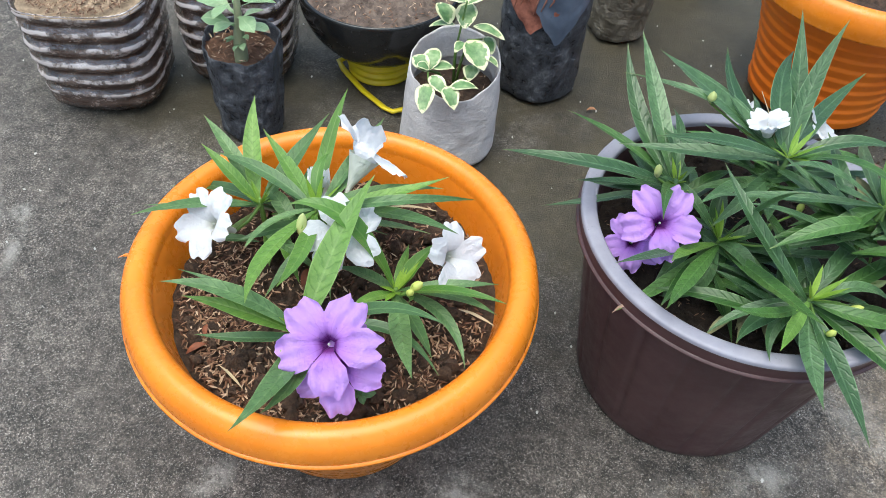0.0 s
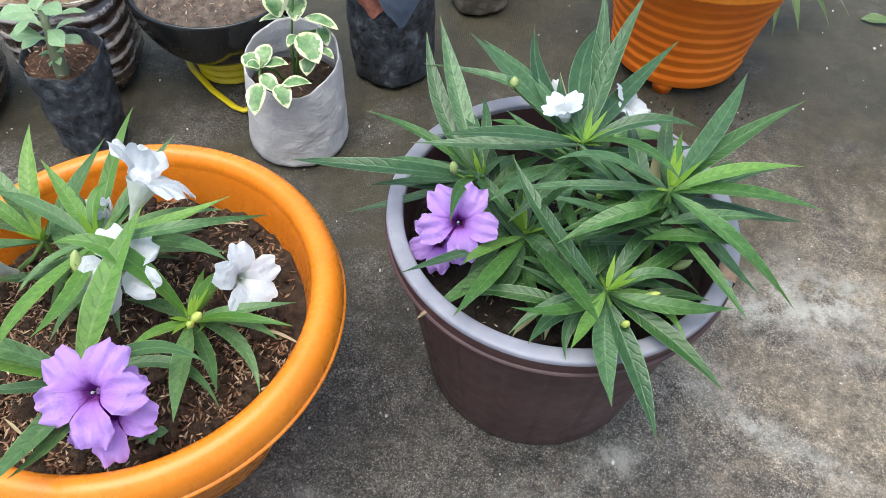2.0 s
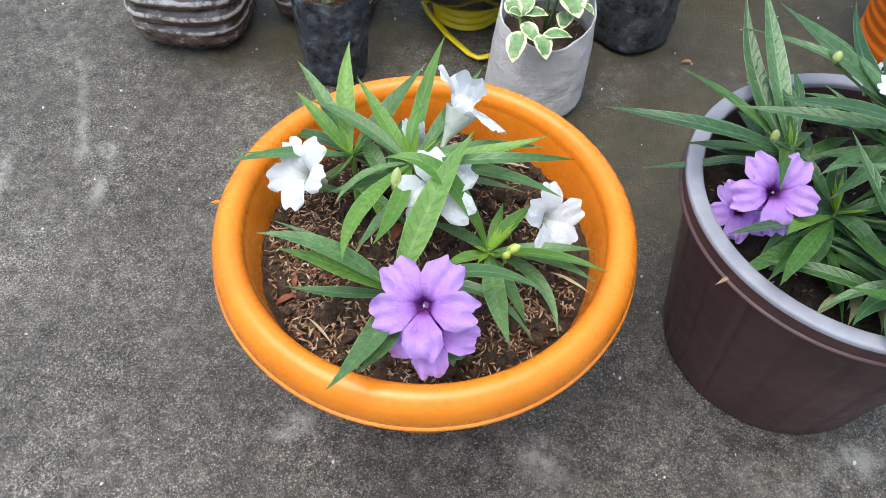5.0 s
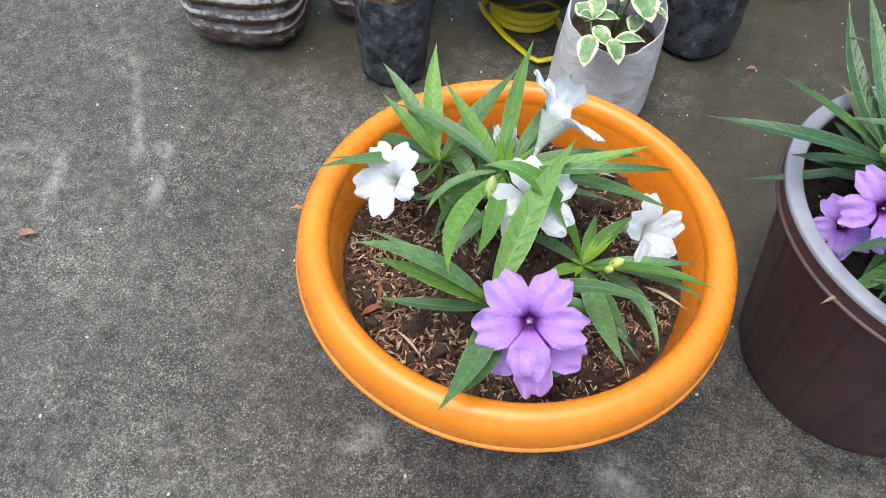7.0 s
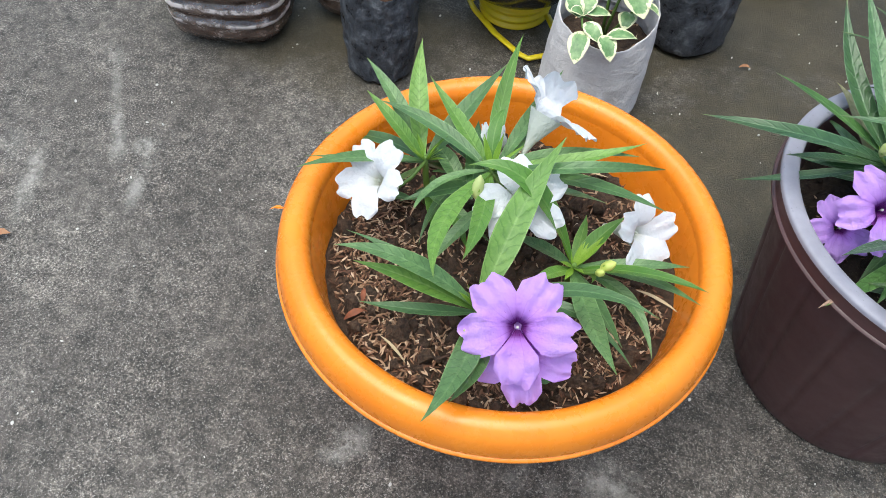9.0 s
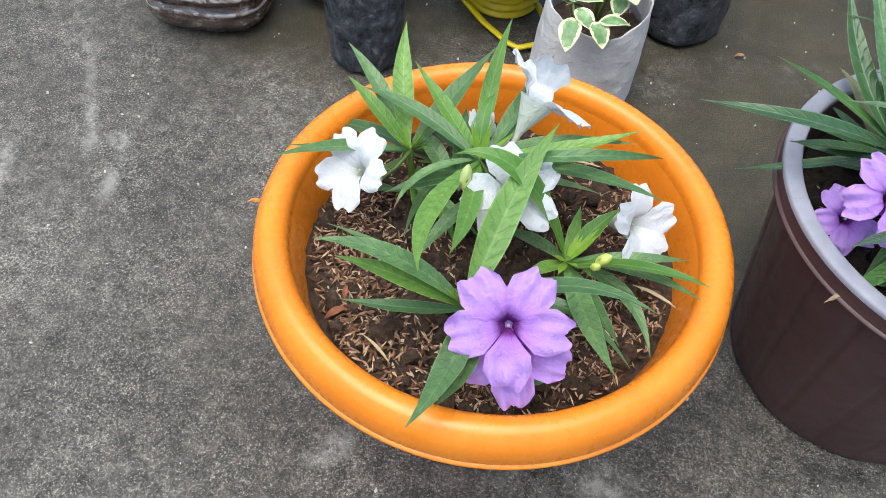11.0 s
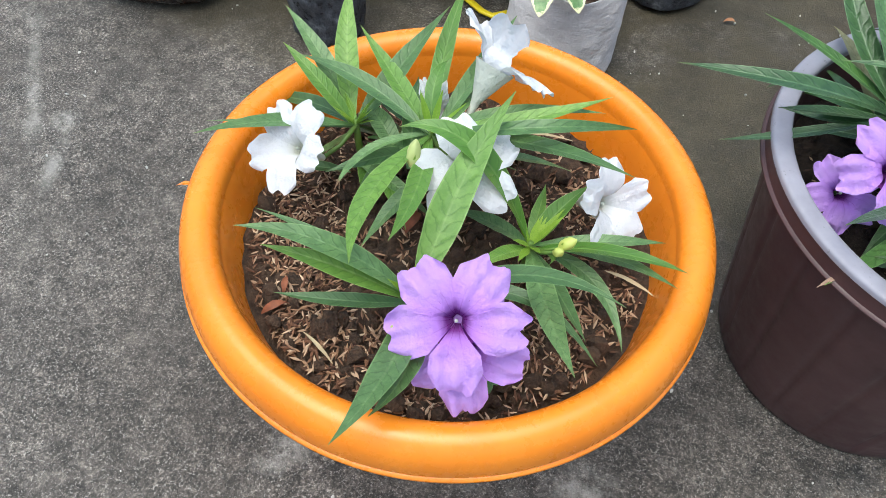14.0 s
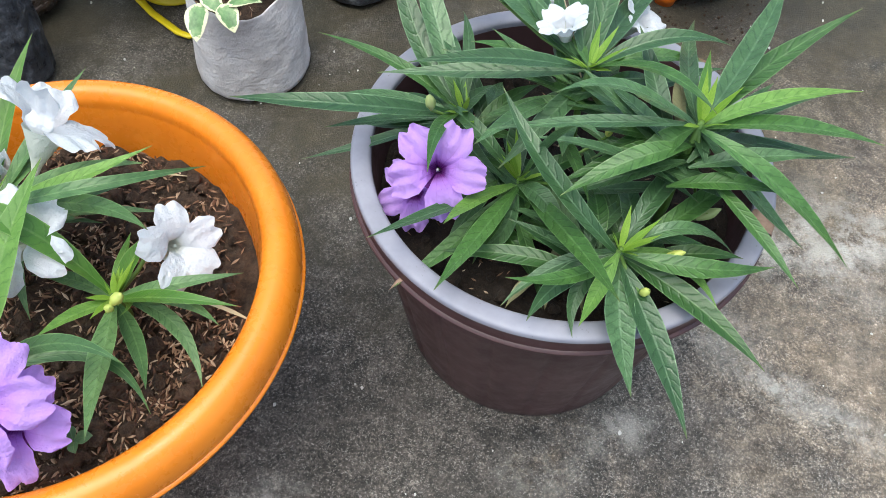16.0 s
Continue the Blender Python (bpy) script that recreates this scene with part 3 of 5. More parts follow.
def flower(parent, at, facing, spin, radius, mat, label, opened=0.0, tube_length=0.032, seed=1.0, lobe=0.9, bends=(0, 0, 0, 0, 0)):
    """Trumpet flower at a place (from its plant) facing a direction; opened tilts the lobes back (+) or shut (-), in degrees."""
    z = Vector(facing).normalized()
    x = z.cross(Vector((0.3, 0.9, 0.2))).normalized()
    y = z.cross(x)
    turn = Matrix((x, y, z)).transposed().to_4x4()
    place = Matrix.Translation(Vector(at)) @ turn @ pose(0, 0, 0, 0, 0, spin)
    mouth = 0.0140 if opened > -15 else 0.0115 if opened > -40 else 0.0090
    mouth *= min(1.0, radius / 0.032)
    prof = round_profile([(0.0022, -tube_length), (0.0034, -tube_length * 0.75), (mouth * 0.55, -tube_length * 0.45), (mouth * 0.82, -tube_length * 0.2), (mouth, -0.0022)], 3)
    fl = part("flower", lathe(prof, 14), mat, parent, label, place)
    for i in range(5):
        part("petal", petal_mesh(radius, radius * lobe, seed + i * 1.7, crinkle=0.35 if opened < -50 else 1.2 if mat == PURPLE else 0.5, bend=opened + bends[i] + 22 * noise.noise((i * 2.2, seed, 1))), mat, fl, "", pose(0, 0, 0.0006 * (i % 2), 0, 0, i * 72 + 14 * noise.noise((seed, i * 1.3 + 0.4, 0.5))))
    part("stamen", lathe(round_profile([(0.0002, -0.015), (0.0005, -0.010), (0.0010, -0.0080), (0.0007, -0.0060), (0.0001, -0.006)], 3), 8), WHITE, fl)
    return fl


def bud(parent, at, facing, length=0.014, radius=0.0035, mat=None):
    z = Vector(facing).normalized()
    prof = round_profile([(0.0004, 0), (radius * 0.6, length * 0.12), (radius, length * 0.45), (radius * 0.8, length * 0.75), (radius * 0.35, length * 0.93), (0.0003, length)], 4)
    ob = part("bud", lathe(prof, 16, lambda a, r, h: r * (1 + 0.22 * noise.noise((math.cos(a) * 2.5, math.sin(a) * 2.5, h * 260 + length * 900)))), mat or BUD, parent, "", Matrix.Translation(Vector(at)) @ z.to_track_quat("Z", "Y").to_matrix().to_4x4())
    for k in range(4):
        part("sepal", blade(k * 90 + 20, radius * 1.35, length * 0.62, 0.0, 0.0024, 0, (0, 0, 0), k + length * 300, steps=5, across=2), LEAF_YOUNG, ob, "", pose(0, 0, -0.001))
    return ob


def ruellia(crown, soil_z, leaves, label, group, mats, seed, extra=0, clear=None):
    """A ruellia shoot rooted in soil: stem, leaves round its crown."""
    rnd = random.Random(seed)
    cx, cy, cz = crown
    rootx, rooty = cx + rnd.uniform(-0.008, 0.008), cy + rnd.uniform(-0.004, 0.010)
    plant = thing("ruellia_plant", rootx, rooty, soil_z, label, "plant", group)
    o = Vector((cx - rootx, cy - rooty, cz - soil_z))
    part("stem", tube([(0, 0, -0.01), o * 0.35 + Vector((0.002, 0, 0)), o * 0.7, o + Vector((0, 0, 0.004))], [0.0034, 0.0030, 0.0026, 0.0018], 8), STEM, plant)
    todo = list(leaves)
    for _ in range(extra):
        turn = rnd.uniform(0, 360)
        if clear and clear[0] < turn < clear[1]:
            turn = (turn + 170) % 360
        todo.append((turn, rnd.uniform(0.05, 0.10), rnd.uniform(-0.045, -0.006), rnd.uniform(0.002, 0.010), None, rnd.uniform(0.010, 0.0145), 2 if rnd.random() < 0.04 else int(rnd.random() < mats[2])))
    for i, (az, reach, rise, arch, bow, width, tone) in enumerate(todo):
        node = Vector((rnd.uniform(-0.0015, 0.0015), rnd.uniform(-0.0015, 0.0015), rnd.uniform(-0.004, 0.001)))
        if i >= len(leaves):
            node += Vector((rnd.uniform(-0.018, 0.018), rnd.uniform(-0.018, 0.018), rnd.uniform(-0.035, -0.012)))
        s = o + node
        b = blade(az, reach, rise - node.z, arch, width, rnd.uniform(-12, 12), (0, 0, 0), seed + i * 1.3, bow=bow)
        mat = (mats[1], mats[0], LEAF_DRY, LEAF_LIGHT)[tone]
        part("leaf", b, mat, plant, "", Matrix.Translation(s))
    for _ in range(8):
        b = blade(rnd.uniform(0, 360), rnd.uniform(0.008, 0.024), rnd.uniform(0.012, 0.03), 0.0, 0.0048, 0, (0, 0, 0), rnd.random() * 9, steps=6, across=2)
        part("leaf", b, LEAF_YOUNG, plant, "", Matrix.Translation(o))
    return plant, Vector((rootx, rooty, soil_z))


# ---- ground ----
def make_ground():
    bm = bmesh.new()
    xs = [-60, -8, -2, -1.1] + [-1.1 + 0.05 * i for i in range(1, 45)] + [2, 8, 60]
    ys = [-60, -8, -2, -0.2] + [-0.2 + 0.05 * i for i in range(1, 40)] + [3, 8, 60]
    rows = [[bm.verts.new((x, y, 0.0014 * noise.noise((x * 7, y * 7, 0)) - 0.001 if abs(x) < 2.5 and abs(y) < 2.5 else -0.001)) for x in xs] for y in ys]
    for a, b in zip(rows, rows[1:]):
        for i in range(len(xs) - 1):
            bm.faces.new((a[i], a[i + 1], b[i + 1], b[i]))
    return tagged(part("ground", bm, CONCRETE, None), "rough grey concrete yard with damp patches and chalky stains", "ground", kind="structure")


make_ground()

# ---- large orange bowl ----
BX, BY = -0.0872, 0.4357
BOWL_SOIL = 0.170


def orange_bowl():
    pot = thing("flower_pot", BX, BY, 0, "round glossy orange plastic bowl pot with a thick rolled rim", "flower pot", "orange pots")
    body = round_profile([(0.0000, 0.0115), (0.0803, 0.0115), (0.0843, 0.0000), (0.0943, 0.0000), (0.0994, 0.0115), (0.1054, 0.0287), (0.1245, 0.0862), (0.1415, 0.1484), (0.1506, 0.1820), (0.1526, 0.1944)], 4)
    part("body", lathe(body, 128), ORANGE, pot)
    inner = round_profile([(0.1465, 0.2069), (0.1440, 0.1973), (0.1395, 0.1743), (0.1275, 0.1149), (0.1104, 0.0479)], 4)
    part("inner_wall", lathe(inner, 128), ORANGE, pot)
    rim = round_profile([(0.1465, 0.2059), (0.1480, 0.2136), (0.1526, 0.2193), (0.1586, 0.2210), (0.1646, 0.2188), (0.1696, 0.2126), (0.1721, 0.2049), (0.1728, 0.1982), (0.1721, 0.1939)], 4)
    part("rim", lathe(rim, 160), ORANGE, pot)
    lip = [(0.1721, 0.1944), (0.1741, 0.1939), (0.1744, 0.1922), (0.1731, 0.1911), (0.1696, 0.1913), (0.1521, 0.1935)]
    part("rim_lip", lathe(lip, 160), ORANGE, pot)
    tag = blade(188, 0.013, -0.004, 0.002, 0.007, 20, (0, 0, 0), 2.0, steps=6, ripple=0.3)
    part("torn_tag", tag, ORANGE, pot, "small torn tag of orange plastic", pose(-0.1735, -0.022, 0.1945))
    for k in range(6):
        a = radians(30 + 60 * k)
        part("foot", tube([(0.085 * math.cos(a), 0.085 * math.sin(a), 0.0), (0.085 * math.cos(a), 0.085 * math.sin(a), 0.014)], [0.010, 0.011], 12), ORANGE, pot)
    return pot


orange_bowl()
soil = part("potting_soil", soil_disc(0.1392, 0.0065, 60, 130, 0.003, 2.0), SOIL, None, place=pose(BX, BY, BOWL_SOIL))
tagged(soil, "dark crumbly potting soil filling the orange bowl", "soil", kind="stuff")
chaff = part("rice_husks", husks(0.1340, 4600, 3, 0.0086, avoid=1.0, thin=0.3), HUSK, None, place=pose(BX, BY, BOWL_SOIL + 0.002), smooth=False)
tagged(chaff, "pale brown rice husks scattered on the soil of the orange bowl", "rice husks", kind="stuff")

crumbs = part("soil_crumbs", clods(0.131, 700, 5, 0.0065), SOIL, None, place=pose(BX, BY, BOWL_SOIL + 0.003), smooth=False)
tagged(crumbs, "dark crumbs of soil lying in the orange bowl", "soil", kind="stuff")

# ---- brown pot ----
PX, PY = 0.2566, 0.5550
POT_SOIL = 0.186


def brown_pot():
    pot = thing("flower_pot", PX, PY, 0, "dark brown plastic pot with panelled sides and scuffed grey rim", "flower pot")

    def facets(a, r, z):
        k = 20
        t = (a * k / (2 * math.pi)) % 1.0
        groove = math.exp(-((min(t, 1 - t)) * 14) ** 2)
        return r - 0.0022 * groove * (1 if 0.008 < z < 0.2065 else 0)
    wall = [(0.0, 0.006), (0.102, 0.006), (0.1078, 0.0), (0.1113, 0.003)] + [(0.1118 + 0.0288 * i / 14, 0.004 + 0.202 * i / 14) for i in range(15)] + [(0.1411, 0.2101)]
    part("body", lathe(wall, 320, facets), BROWN, pot)
    band = round_profile([(0.1411, 0.2101), (0.1472, 0.2106), (0.1487, 0.2126), (0.1488, 0.2172), (0.1492, 0.2222), (0.1495, 0.2258)], 4)
    part("rim_band", lathe(band, 160), BROWN, pot)
    part("rim_flange", lathe([(0.1477, 0.2136), (0.1511, 0.2126), (0.1513, 0.2111), (0.1472, 0.2103)], 160), BROWN, pot)
    top = round_profile([(0.1496, 0.2253), (0.1490, 0.2285), (0.1462, 0.2298), (0.1391, 0.2295), (0.1355, 0.2278), (0.1348, 0.2237)], 4)
    part("rim_top", lathe(top, 160), GREY_RIM, pot, "scuffed pale grey rim top")
    inner = [(0.1348, 0.2240), (0.1320, 0.2020), (0.1289, 0.1768), (0.1239, 0.1212)]
    part("inner_wall", lathe(inner, 128), BROWN, pot)

    def torn(a, r, z):
        return r + 0.0016 * noise.noise((a * 40, z * 300, 0))
    chip = [(0.1501, 0.2212), (0.1501, 0.2285), (0.1462, 0.2307), (0.1386, 0.2304), (0.1353, 0.2281)]
    part("torn_patch", lathe(round_profile(chip, 3), 24, torn, (radians(-24), radians(-17))), CHIPPED, pot, "torn and faded brown patch on the rim")
    b = blade(215, 0.014, -0.006, 0.002, 0.003, 0, (0, 0, 0), 4.0, steps=6)
    part("torn_strip", b, CHIPPED, pot, "loose torn strip of plastic", pose(-0.100, -0.104, 0.214))
    return pot


brown_pot()
soil = part("potting_soil", soil_disc(0.1295, 0.005, 30, 90, 0.006, 7.0), DARK_SOIL, None, place=pose(PX, PY, POT_SOIL))
tagged(soil, "dark damp potting soil in the brown pot", "soil", kind="stuff")
chaff = part("rice_husks", husks(0.122, 240, 8, 0.006, avoid=0.9), HUSK, None, place=pose(PX, PY, POT_SOIL + 0.003), smooth=False)
tagged(chaff, "few brown rice husks scattered on dark soil", "rice husks", kind="stuff")

crumbs = part("soil_crumbs", clods(0.122, 300, 6), DARK_SOIL, None, place=pose(PX, PY, POT_SOIL + 0.005), smooth=False)
tagged(crumbs, "dark crumbs of soil lying in the brown pot", "soil", kind="stuff")

# ---- ruellia plants ----
# leaves round each crown: azimuth, reach, rise, arch, bow, width, tone
BACK_LEFT = (-0.162, 0.47, 0.228)
BACK_LEFT_LEAVES = [
    (109, 0.09, 0.046, 0.0026, 0.0035, 0.016, 3),
    (141, 0.089, 0.038, 0.0071, -0.0009, 0.0137, 0),
    (159, 0.06, 0.038, 0.0066, 0.0017, 0.0114, 3),
    (166, 0.105, -0.029, 0.0021, -0.01, 0.0119, 0),
    (-136, 0.1, 0.04, 0.0027, -0.0045, 0.0119, 0),
    (-147, 0.092, 0.029, 0.0016, -0.0001, 0.0071, 0),
    (56, 0.08, 0.056, -0.0041, 0.0036, 0.0167, 0),
    (41, 0.044, -0.034, 0.0049, 0.0034, 0.0108, 0),
    (24, 0.035, -0.025, 0.0008, -0.0005, 0.0085, 0),
    (-167, 0.043, -0.04, -0.0029, 0.0015, 0.0128, 0),
    (12, 0.017, 0.03, -0.0017, 0.0022, 0.0072, 3),
]
CENTRE = (-0.108, 0.461, 0.245)
CENTRE_LEAVES = [
    (135, 0.099, 0.014, -0.0023, -0.0013, 0.0135, 3),
    (161, 0.105, 0.010, 0.006, -0.004, 0.0128, 0),
    (94, 0.131, 0.026, 0.002, 0.004, 0.0125, 1),
    (76, 0.114, 0.014, 0.0057, -0.0021, 0.0127, 0),
    (93, 0.046, 0.02, 0.01, 0.0035, 0.0102, 3),
    (17, 0.109, 0.033, 0.0046, -0.0077, 0.012, 1),
    (10, 0.104, 0.031, -0.0054, 0.0137, 0.0129, 0),
    (20, 0.134, -0.003, 0.036, -0.0295, 0.0102, 0),
    (-17, 0.129, 0.044, -0.0068, 0.0157, 0.0143, 0),
    (-92, 0.132, 0.042, -0.0069, -0.0142, 0.0156, 3),
    (-86, 0.108, 0.031, -0.0056, 0.0029, 0.014, 1),
    (-130, 0.072, -0.01, -0.0037, -0.0161, 0.0079, 0),
    (-135, 0.062, -0.057, -0.0042, -0.0175, 0.0102, 0),
    (83, 0.074, -0.009, 0.0074, -0.0088, 0.0126, 0),
]
RIGHT = (-0.031, 0.423, 0.206)
RIGHT_LEAVES = [
    (175, 0.09, 0.071, 0.0289, -0.0075, 0.0175, 1),
    (89, 0.047, 0.008, 0.0021, -0.0004, 0.0092, 1),
    (51, 0.042, 0.033, 0.0026, 0.0027, 0.013, 1),
    (-11, 0.092, 0.035, 0.018, -0.0061, 0.0116, 1),
    (-22, 0.093, 0.041, -0.0014, 0.0096, 0.0096, 0),
    (14, 0.083, 0.009, 0.012, -0.0065, 0.009, 0),
    (-71, 0.119, 0.058, -0.0029, -0.0014, 0.0164, 0),
    (-124, 0.049, 0.022, 0.0023, -0.0013, 0.0107, 1),
    (170, 0.055, 0.007, -0.0028, -0.0062, 0.0131, 0),
    (-39, 0.086, -0.009, 0.0049, 0.0141, 0.0107, 0),
    (-56, 0.08, 0.015, -0.0041, 0.0029, 0.0115, 0),
    (-57, 0.027, 0.017, -0.0016, 0.0088, 0.0049, 1),
]
FRONT = (-0.087, 0.354, 0.224)
FRONT_LEAVES = [
    (-174, 0.1, 0.044, 0.0103, -0.0061, 0.0143, 0),
    (170, 0.104, 0.024, 0.0061, -0.003, 0.0083, 0),
    (-175, 0.087, 0.028, 0.0035, -0.0016, 0.0136, 1),
    (-173, 0.086, -0.015, -0.0043, -0.0004, 0.0112, 0),
    (77, 0.118, 0.066, 0.0015, 0.0052, 0.0216, 1),
    (-93, 0.111, 0.048, 0.0026, 0.0074, 0.0176, 0),
    (-87, 0.087, 0.034, -0.0047, 0.0097, 0.0146, 0),
    (-4, 0.109, 0.058, 0.0098, 0.0131, 0.0114, 0),
    (-6, 0.108, 0.001, -0.0054, 0.0302, 0.01, 0),
]
BROWN_LEFT = (0.185, 0.566, 0.247)
BROWN_LEFT_LEAVES = [
    (117, 0.132, 0.056, -0.0036, 0.0093, 0.0167, 0),
    (111, 0.136, 0.066, 0.0042, 0.0022, 0.0177, 0),
    (160, 0.109, 0.032, -0.0057, -0.015, 0.0112, 1),
    (-171, 0.155, 0.026, 0.0232, 0.0211, 0.0169, 0),
    (-160, 0.108, 0.033, -0.0056, -0.0248, 0.0098, 0),
    (-173, 0.08, -0.004, 0.0021, 0.0092, 0.0092, 0),
    (-155, 0.098, 0.022, -0.005, -0.0071, 0.0118, 0),
    (-164, 0.115, -0.024, -0.0059, -0.0019, 0.0102, 0),
    (-103, 0.084, 0.035, 0.0117, -0.0052, 0.0105, 1),
    (93, 0.093, 0.011, 0.0101, -0.0038, 0.0095, 0),
    (-47, 0.048, -0.024, 0.005, -0.011, 0.0112, 0),
    (108, 0.086, 0.001, 0.024, -0.0007, 0.0106, 0),
]
BROWN_BACK = (0.264, 0.569, 0.294)
BROWN_BACK_LEAVES = [
    (148, 0.162, -0.003, -0.0081, -0.0357, 0.0131, 0),
    (123, 0.19, -0.02, 0.0037, 0.0013, 0.0179, 0),
    (119, 0.183, -0.026, 0.0061, -0.0023, 0.0148, 0),
    (106, 0.155, 0, -0.0077, 0.0112, 0.0186, 0),
    (84, 0.15, 0.007, 0.007, 0.0111, 0.0184, 0),
    (85, 0.178, 0.035, -0.009, -0.0053, 0.0174, 0),
    (72, 0.16, 0.046, -0.0056, 0.0064, 0.016, 0),
    (60, 0.187, -0.012, -0.0094, 0.0072, 0.0166, 0),
    (11, 0.093, 0.011, 0.0143, 0.0025, 0.0134, 0),
    (-52, 0.098, 0.045, 0.0147, 0.0033, 0.0107, 1),
    (-176, 0.137, -0.008, 0.0027, 0.0022, 0.0125, 0),
    (-162, 0.12, 0.03, 0.0058, -0.0008, 0.0139, 0),
    (93, 0.074, -0.006, 0.0017, 0.0066, 0.009, 1),
    (41, 0.057, -0.011, -0.0014, 0.0033, 0.0059, 3),
]
BROWN_RIGHT = (0.323, 0.508, 0.313)
BROWN_RIGHT_LEAVES = [
    (62, 0.154, 0.005, 0.0001, -0.0041, 0.0167, 0),
    (41, 0.147, 0.014, -0.0074, 0.0086, 0.0145, 1),
    (18, 0.102, 0.007, 0.001, 0.0078, 0.0123, 3),
    (7, 0.122, -0.021, 0.0041, 0.0051, 0.0151, 1),
    (18, 0.135, -0.064, -0.0036, -0.0011, 0.0157, 0),
    (80, 0.153, -0.048, 0.0037, 0.0067, 0.0126, 0),
    (76, 0.073, -0.006, 0, 0.0002, 0.0073, 3),
    (-26, 0.116, -0.062, 0.0208, -0.0104, 0.0149, 1),
    (-22, 0.089, -0.07, -0.0029, 0.0001, 0.0134, 0),
    (-171, 0.089, 0.033, 0.005, -0.014, 0.0101, 0),
    (114, 0.097, -0.05, 0.0009, 0.0023, 0.0113, 0),
    (-160, 0.037, -0.034, -0.0011, -0.0026, 0.0177, 1),
    (174, 0.125, -0.032, 0.0022, -0.0027, 0.0108, 0),
]
BROWN_FRONT = (0.287, 0.457, 0.252)
BROWN_FRONT_LEAVES = [
    (134, 0.114, 0.053, 0.0079, 0.0113, 0.0145, 0),
    (-154, 0.081, 0.018, -0.0039, 0.007, 0.0105, 1),
    (-116, 0.061, 0.001, -0.0031, -0.0003, 0.0104, 3),
    (-89, 0.093, -0.006, -0.0033, -0.0029, 0.0188, 0),
    (-73, 0.116, -0.011, -0.0027, 0.0037, 0.0178, 0),
    (-40, 0.106, -0.01, -0.0053, 0.0096, 0.0156, 1),
    (1, 0.096, -0.006, 0.004, -0.0089, 0.0135, 1),
    (-25, 0.066, -0.011, -0.0033, 0.0186, 0.0098, 3),
    (39, 0.122, 0.019, -0.0018, -0.0037, 0.0138, 1),
    (11, 0.078, -0.014, 0.0222, 0.0037, 0.01, 0),
    (-160, 0.074, -0.036, -0.0041, -0.0107, 0.01, 0),
    (-139, 0.075, -0.006, -0.0038, -0.009, 0.0141, 0),
    (-119, 0.059, -0.017, -0.0031, -0.0117, 0.0106, 0),
    (56, 0.105, -0.014, 0.0206, 0.0012, 0.0142, 0),
]
BROWN_MIDDLE = (0.226, 0.521, 0.233)
BROWN_MIDDLE_LEAVES = [
    (-128, 0.079, 0.032, -0.0037, -0.0063, 0.0122, 3),
    (-116, 0.117, 0.028, -0.006, -0.002, 0.0138, 1),
    (-135, 0.111, -0.02, -0.0056, 0.0008, 0.0126, 1),
    (-139, 0.122, 0.038, -0.0064, -0.0053, 0.0112, 0),
    (-69, 0.133, 0.064, -0.0074, 0.007, 0.0151, 1),
    (-49, 0.056, -0.01, 0.016, -0.0021, 0.0146, 0),
    (-12, 0.128, 0.051, -0.0069, 0.0005, 0.0122, 0),
    (-32, 0.119, -0.002, -0.006, 0.0334, 0.0124, 0),
    (-62, 0.067, 0.115, 0.0287, 0.0009, 0.0098, 0),
    (85, 0.065, 0.015, -0.0004, 0.0044, 0.0152, 0),
    (-145, 0.057, -0.045, 0.0014, 0.0203, 0.015, 0),
    (28, 0.048, 0.01, 0.0138, -0.0086, 0.0139, 1),
    (133, 0.083, 0.005, 0.0225, 0.0077, 0.0122, 0),
]

A = "ruellia plants in the orange bowl"
B = "ruellia plants in the brown pot"
BUSH = (LEAF_DEEP, LEAF_BUSH, 0.4)
back_left, o1 = ruellia(BACK_LEFT, BOWL_SOIL, BACK_LEFT_LEAVES, "young ruellia with upright light green lance leaves", A, (LEAF_LIGHT, LEAF, 0.4), 11, 7)
centre, o2 = ruellia(CENTRE, BOWL_SOIL, CENTRE_LEAVES, "ruellia with white trumpet flowers and spreading green leaves", A, (LEAF_LIGHT, LEAF, 0.2), 12, 12)
right, o3 = ruellia(RIGHT, BOWL_SOIL, RIGHT_LEAVES, "ruellia with arching green leaves, a yellow bud and a white flower", A, (LEAF_LIGHT, LEAF, 0.3), 13)
front, o4 = ruellia(FRONT, BOWL_SOIL, FRONT_LEAVES, "ruellia with two large purple flowers and long green leaves", A, (LEAF_LIGHT, LEAF, 0.2), 14)
b_left, o5 = ruellia(BROWN_LEFT, POT_SOIL, BROWN_LEFT_LEAVES, "dense ruellia with a purple flower and narrow dark leaves", B, BUSH, 15, 16, (170, 300))
b_back, o6 = ruellia(BROWN_BACK, POT_SOIL, BROWN_BACK_LEAVES, "tall ruellia with upright bluish green leaves and white flowers", B, BUSH, 16, 26)
b_right, o7 = ruellia(BROWN_RIGHT, POT_SOIL, BROWN_RIGHT_LEAVES, "ruellia with long green leaves reaching past the rim", B, BUSH, 17, 26, (250, 300))
b_front, o8 = ruellia(BROWN_FRONT, POT_SOIL, BROWN_FRONT_LEAVES, "ruellia with drooping leaves hanging over the grey rim", B, BUSH, 18, 18, (190, 345))
b_mid, o9 = ruellia(BROWN_MIDDLE, POT_SOIL, BROWN_MIDDLE_LEAVES, "ruellia with crossing dark green leaves", B, BUSH, 19, 22, (120, 235))


